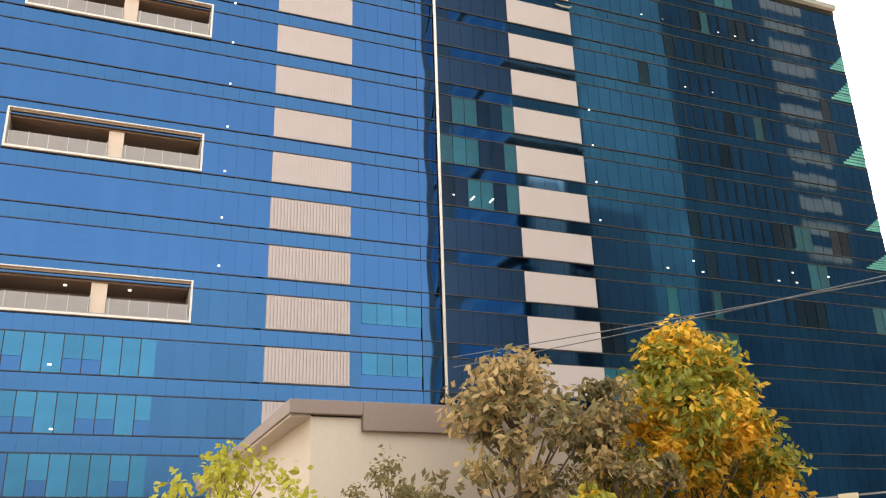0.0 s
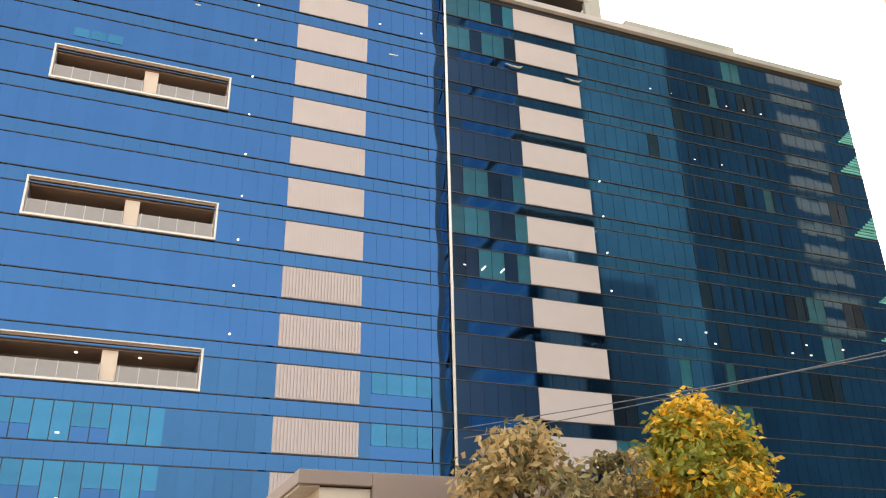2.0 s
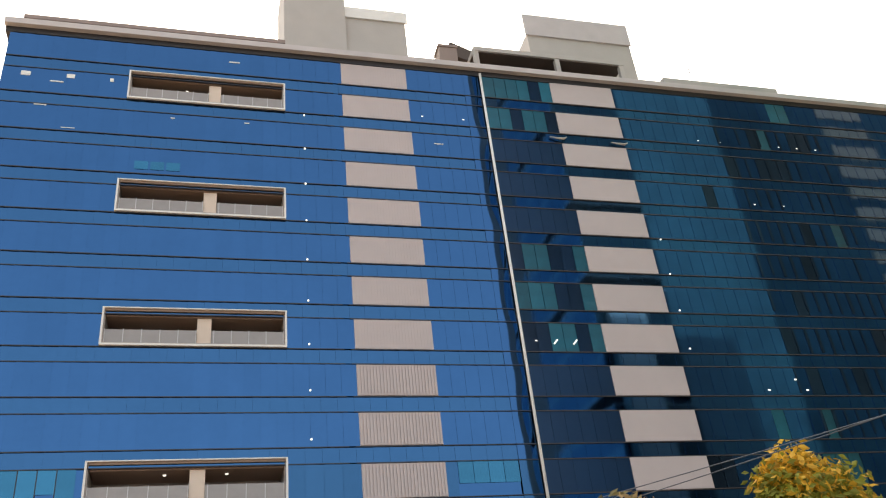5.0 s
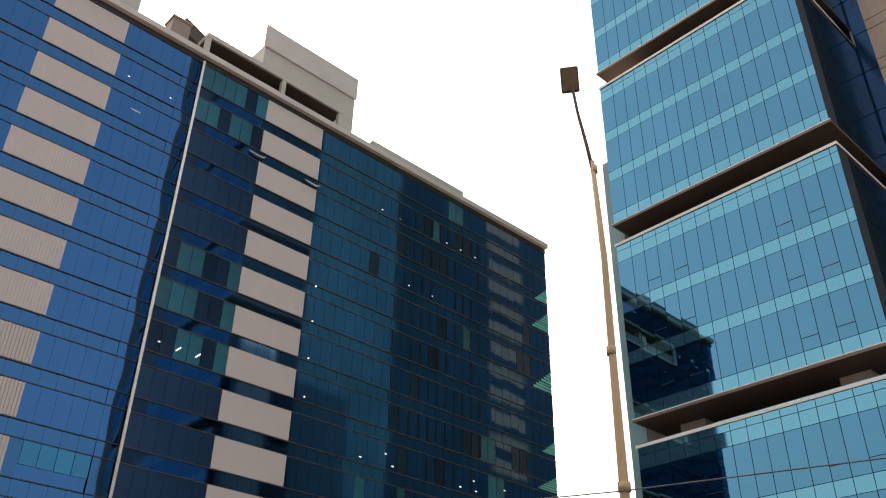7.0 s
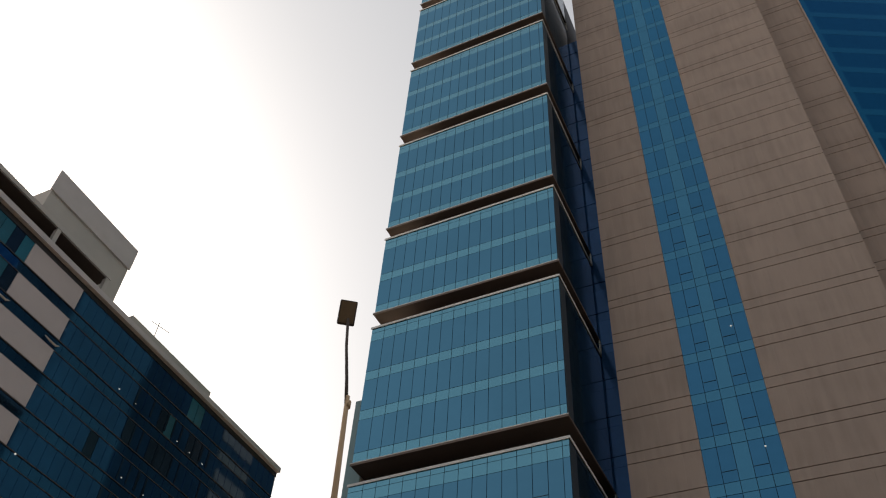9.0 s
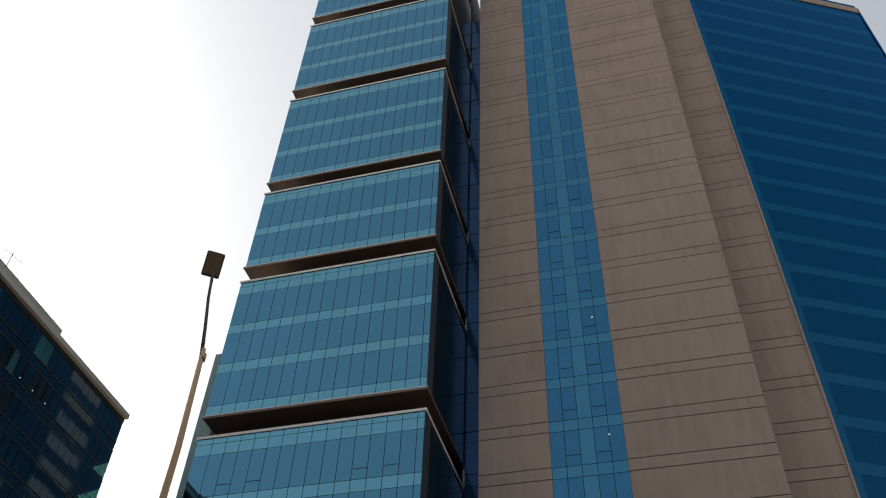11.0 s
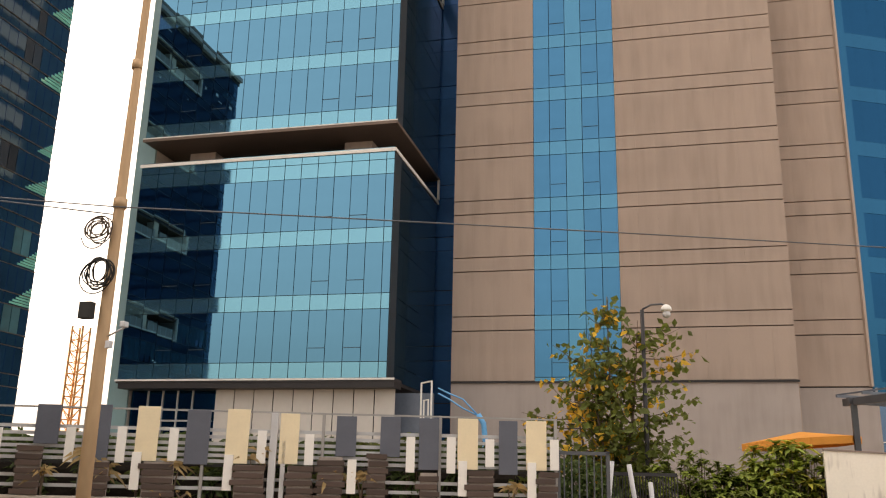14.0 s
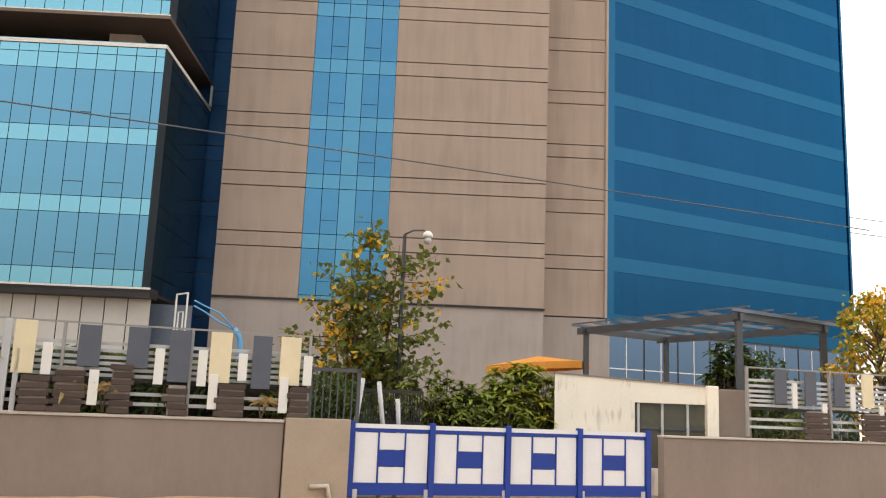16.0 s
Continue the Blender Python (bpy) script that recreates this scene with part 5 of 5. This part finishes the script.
def shoot_tree(x, y, height, spread, shoots, m, second, flower, label, seed):
    """A young tree of upright shoots with large leaves along them."""
    g = random.Random(seed)
    t = thing("tree", x, y, 0, 0, label, "tree")
    wood, crown, other = bmesh.new(), bmesh.new(), bmesh.new()
    stems = []
    for k, (dx, dy, top) in enumerate(((0.05, 0.12, 0.95), (-0.1, 0.5, 0.8), (0.1, -0.55, 0.86), (-0.3, 0.9, 0.62), (0.25, -0.15, 0.7))):
        pts = [Vector((0, 0.06 * (k - 2), 0)), Vector((dx * 0.3, dy * 0.35, height * 0.3)), Vector((dx * 0.8, dy * 0.75, height * top * 0.65)), Vector((dx, dy, height * top))]
        trunk = bmesh.new()
        tube(trunk, pts, [0.05, 0.04, 0.025, 0.008], 7)
        part("stem", trunk, M_BARK, t)
        stems.append(pts)
    for k in range(shoots):
        pts = g.choice(stems)
        f = g.uniform(0.62, 2.9)
        i = min(2, int(f))
        start = pts[i].lerp(pts[i + 1], f - i)
        a = g.uniform(0, math.tau)
        rise = start.z / height
        reach = spread * g.uniform(0.3, 0.95) * (0.35 + 0.65 * math.sin(math.pi * min(1.0, max(0.0, rise * 1.25 - 0.12))))
        end = start + Vector((reach * 0.7 * math.cos(a), reach * math.sin(a), g.uniform(0.1, 0.7) * (1.1 - 0.5 * rise)))
        mid = start.lerp(end, 0.5) + Vector((0, 0, -0.08))
        tube(wood, [start, mid, end], [0.014, 0.01, 0.004], 5)
        turned = g.random() < second * (1.7 if end.y > 0.4 else 0.5)
        for j in range(int(7 + 15 * (end - start).length)):
            f = g.uniform(0.1, 1.0)
            c = start.lerp(mid, f * 2) if f < 0.5 else mid.lerp(end, f * 2 - 1)
            c = c + Vector((g.gauss(0, 1), g.gauss(0, 1), g.gauss(0, 0.7))) * 0.11
            leaf(other if g.random() < (0.5 if turned else 0.03) else crown, c, g.uniform(0.10, 0.18), g, 1.4)
    tagged(part("branchwork", wood, M_BARK, t), kind="stuff")
    part("crown", crown, m, t)
    part("turning_leaves", other, flower, t, "yellowed leaves")
    return t


shoot_tree(19.8, 1.0, 6.15, 1.8, 165, M_LEAF_G, 0.32, M_LEAF_A, "slender green tree with some yellow leaves behind the gate", 21)
tree("tree", 21.6, -11.6, 5.0, 1.6, 1.5, 60, 34, 0.11, M_LEAF_Y, "airy tree with yellow flowers beside the pergola", 23, low=0.35, flowers=0.9, second=M_LEAF_A, share=0.5)


def bush(x, y, rx, ry, h, n, size, m, label, seed, long=1.6, name="bush", zlo=0.15):
    g = random.Random(seed)
    t = thing(name, x, y, 0, 0, label, "bush")
    bm = bmesh.new()
    st = bmesh.new()
    for k in range(n):
        a, u = g.uniform(0, math.tau), math.sqrt(g.random())
        z = h * g.uniform(zlo, 1) * (1 - (0.35 if zlo < 0.5 else 0.1) * u * u)
        leaf(bm, Vector((rx * u * math.cos(a), ry * u * math.sin(a), z)), size, g, long)
    for k in range(14):
        a, u = g.uniform(0, math.tau), g.uniform(0, 0.8)
        tube(st, [(rx * u * 0.6 * math.cos(a), ry * u * 0.6 * math.sin(a), 0), (rx * u * math.cos(a), ry * u * math.sin(a), h * 0.75)], [0.02, 0.006], 4)
    tagged(part("stemwork", st, M_BARK, t), kind="stuff")
    part("leaves", bm, m, t)
    return t


def frond_bush(x, y, rx, ry, h, crowns, length, m, second, label, seed):
    """Many tufts of long arching leaves."""
    g = random.Random(seed)
    t = thing("bush", x, y, 0, 0, label, "bush")
    st, bm, young = bmesh.new(), bmesh.new(), bmesh.new()
    for k in range(crowns):
        a, u = g.uniform(0, math.tau), math.sqrt(g.random())
        c = Vector((rx * u * math.cos(a), ry * u * math.sin(a), h * g.uniform(0.38, 0.97) * (1 - 0.3 * u * u)))
        tube(st, [(c.x * 0.6, c.y * 0.6, 0), (c.x * 0.9, c.y * 0.9, c.z * 0.6), c], [0.02, 0.014, 0.006], 4)
        mesh = young if g.random() < 0.35 else bm
        for j in range(15):
            b = g.uniform(0, math.tau)
            out = Vector((math.cos(b), math.sin(b), g.uniform(-0.1, 1.1))).normalized()
            side = out.cross(Vector((0, 0, 1))).normalized() * length * g.uniform(0.10, 0.17)
            ln = length * g.uniform(0.6, 1.15)
            rows = []
            for f, w in ((0, 0.5), (0.4, 1.0), (0.75, 0.7), (1, 0.05)):
                p = c + out * ln * f - Vector((0, 0, 0.45 * ln * f * f))
                rows.append((mesh.verts.new(p - side * w), mesh.verts.new(p + side * w)))
            for (p, q), (v, w) in zip(rows, rows[1:]):
                mesh.faces.new((p, q, w, v))
    tagged(part("stemwork", st, M_BARK, t), kind="stuff")
    part("leaves", bm, m, t)
    part("young_leaves", young, second, t, "paler young leaves")
    return t


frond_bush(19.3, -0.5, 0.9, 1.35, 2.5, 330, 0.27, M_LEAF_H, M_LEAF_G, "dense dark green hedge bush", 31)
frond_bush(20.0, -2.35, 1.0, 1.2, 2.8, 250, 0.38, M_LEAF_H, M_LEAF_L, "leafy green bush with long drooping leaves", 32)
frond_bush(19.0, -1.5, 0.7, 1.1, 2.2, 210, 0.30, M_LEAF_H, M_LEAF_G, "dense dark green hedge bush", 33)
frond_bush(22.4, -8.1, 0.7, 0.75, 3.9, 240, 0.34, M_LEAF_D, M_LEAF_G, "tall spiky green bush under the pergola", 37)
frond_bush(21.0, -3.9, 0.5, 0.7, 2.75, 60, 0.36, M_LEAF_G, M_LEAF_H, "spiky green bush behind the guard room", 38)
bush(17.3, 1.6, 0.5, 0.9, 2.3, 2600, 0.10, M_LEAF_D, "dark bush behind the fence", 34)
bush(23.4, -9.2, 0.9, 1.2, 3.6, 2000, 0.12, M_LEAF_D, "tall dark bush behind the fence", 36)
for i in range(14):
    s = 1.3 + i * 1.05
    x, y, z = along(s, 0.31)
    bush(x, y, 0.10, 0.35, 1.9 + 0.2 * ((i * 5) % 3), 150, 0.07, M_LEAF_D if i % 3 else M_LEAF_G, "drying garden plant behind the fence", 40 + i, 3.6, "garden_plant", 0.7)
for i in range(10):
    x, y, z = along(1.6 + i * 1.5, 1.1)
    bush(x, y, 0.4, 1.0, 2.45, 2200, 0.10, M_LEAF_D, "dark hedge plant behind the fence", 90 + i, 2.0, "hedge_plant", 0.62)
for i in range(9):
    s = -8.9 - i * 1.2
    x, y, z = along(s, 0.8)
    bush(x, y, 0.4, 0.5, 1.8 + 0.25 * (i % 3), 260, 0.10, M_LEAF_G if i % 2 else M_LEAF_D, "garden plant behind the fence", 70 + i, 2.6, "garden_plant")

def tuft(s, off, base, z, blades, length, m, label, seed):
    """A tuft of arching blades on a short stalk."""
    g = random.Random(seed)
    x, y, _ = along(s, off)
    t = thing("garden_plant", x, y, base, WA, label, "plant")
    st, bm = bmesh.new(), bmesh.new()
    for k in range(3):
        c = Vector((g.uniform(-0.12, 0.12), g.uniform(-0.03, 0.03), (z - base) * g.uniform(0.7, 1.0)))
        tube(st, [(0, 0, 0), c * 0.6, c], [0.018, 0.013, 0.006], 5)
        for j in range(blades // 3):
            b = g.uniform(0, math.tau)
            out = Vector((math.cos(b), 0.5 * math.sin(b), g.uniform(-0.2, 1.2))).normalized()
            side = out.cross(Vector((0, 1, 0.2))).normalized() * length * g.uniform(0.07, 0.12)
            ln = length * g.uniform(0.5, 1.15)
            rows = []
            for f, w in ((0, 0.5), (0.4, 1.0), (0.75, 0.7), (1, 0.05)):
                p = c + out * ln * f - Vector((0, 0, 0.6 * ln * f * f))
                rows.append((bm.verts.new(p - side * w), bm.verts.new(p + side * w)))
            for (p, q), (v, w) in zip(rows, rows[1:]):
                bm.faces.new((p, q, w, v))
    part("stem", st, M_BARK, t)
    part("leaves", bm, m, t)


DRY, FRESH = "dry straw-coloured plant poking through the fence", "green grassy plant above the fence slats"
for i, (s, z) in enumerate(((8.72, 2.08), (8.5, 1.85), (7.27, 2.0), (4.62, 1.78), (4.12, 1.8), (5.9, 2.25), (1.6, 1.65), (9.4, 1.75))):
    tuft(s, 0.06, 1.32, z, 24, 0.38 if i < 2 else 0.3, M_LEAF_P, DRY, 200 + i)
for i, (s, z) in enumerate(((6.85, 1.92), (4.05, 2.5), (3.35, 2.55), (7.9, 1.85), (3.2, 2.5), (5.0, 1.8))):
    tuft(s, 0.25, 1.32, z, 27, 0.24, M_LEAF_G, FRESH, 220 + i)
for i, s in enumerate((7.1, 7.42)):
    tuft(s, -0.01, 1.32, 1.42, 9, 0.13, M_LEAF_P, "withered weed on the wall's coping", 240 + i)

# ---- gate house on the other side ----
house = thing("gate_house", 6, 18, 0, 0, "cream plastered gate house with a deep brown flat roof edge", "house")
part("wall", bevelled(boxes((3.2, 9.0, 13.62, 25, 0, 4.08)), 0.02), mat("cream plaster", (0.62, 0.53, 0.44), 0.85, 0.0, 0.08, 0.8, 20, 0.1, stretch=(1, 1, 0.4)), house, local=False)
part("roof", bevelled(boxes((2.84, 4.03, 13.5, 25.4, 4.1, 4.32)), 0.015), M_FASCIA, house, "brown roof slab", local=False)
part("roof", bevelled(boxes((4.03, 9.4, 13.5, 25.4, 3.86, 4.322)), 0.015), M_FASCIA, house, local=False)
part("soffit", boxes((2.88, 3.2, 13.6, 25.3, 4.06, 4.1)), M_COPING, house, "pale underside of the eaves", local=False)

# ---- street lamp down the road ----
far_lamp = thing("street_lamp", -4.45, 20.5, 0, 0, "pale grey street lamp with two thin curved arms", "street lamp")
bm = bmesh.new()
tube(bm, [(0, 0, 0), (0, 0, 4.0), (0, 0, 7.75)], [0.09, 0.075, 0.055], 12)
part("pole", bm, M_SLAT, far_lamp)
bm = bmesh.new()
tube(bm, [(0, 0, 7.72), (0, 0, 7.8)], 0.062, 12)
part("cap", bm, M_WHITE, far_lamp)
for dz in (0.0, 0.14):
    bm = bmesh.new()
    tube(bm, [(-0.03, 0, 7.28 + dz), (-0.35, 0, 7.55 + dz), (-0.8, 0, 7.74 + dz * 0.6), (-1.4, 0, 7.82), (-1.9, 0, 7.8)], [0.02, 0.018, 0.016, 0.014, 0.014], 8)
    part("arm", bm, M_SLAT, far_lamp)
part("lamp_head", bevelled(boxes((-2.5, -1.88, -0.1, 0.1, 7.72, 7.86)), 0.04), M_STEEL, far_lamp, "grey lamp head")

# ---- dark block added out of view behind the camera to darken the tower's reflections ----
west = thing("backdrop_west", -110, -25, 0, 0, "plain teal block added out of view to darken mirrored glass", "wall", kind="structure")
part("front", boxes((-115, -100, -60, 6, 0, 118)), mat("teal backdrop", (0.06, 0.13, 0.16), 0.5, 0.0, 0.3, 0.1, 1.0, 0.02), west, local=False)
for i in range(30):
    part("backdrop_band", boxes((-99.98, -99.9, -60, 6, 3.2 + i * 3.9, 3.9 + i * 3.9)), M_MULL, west, local=False)
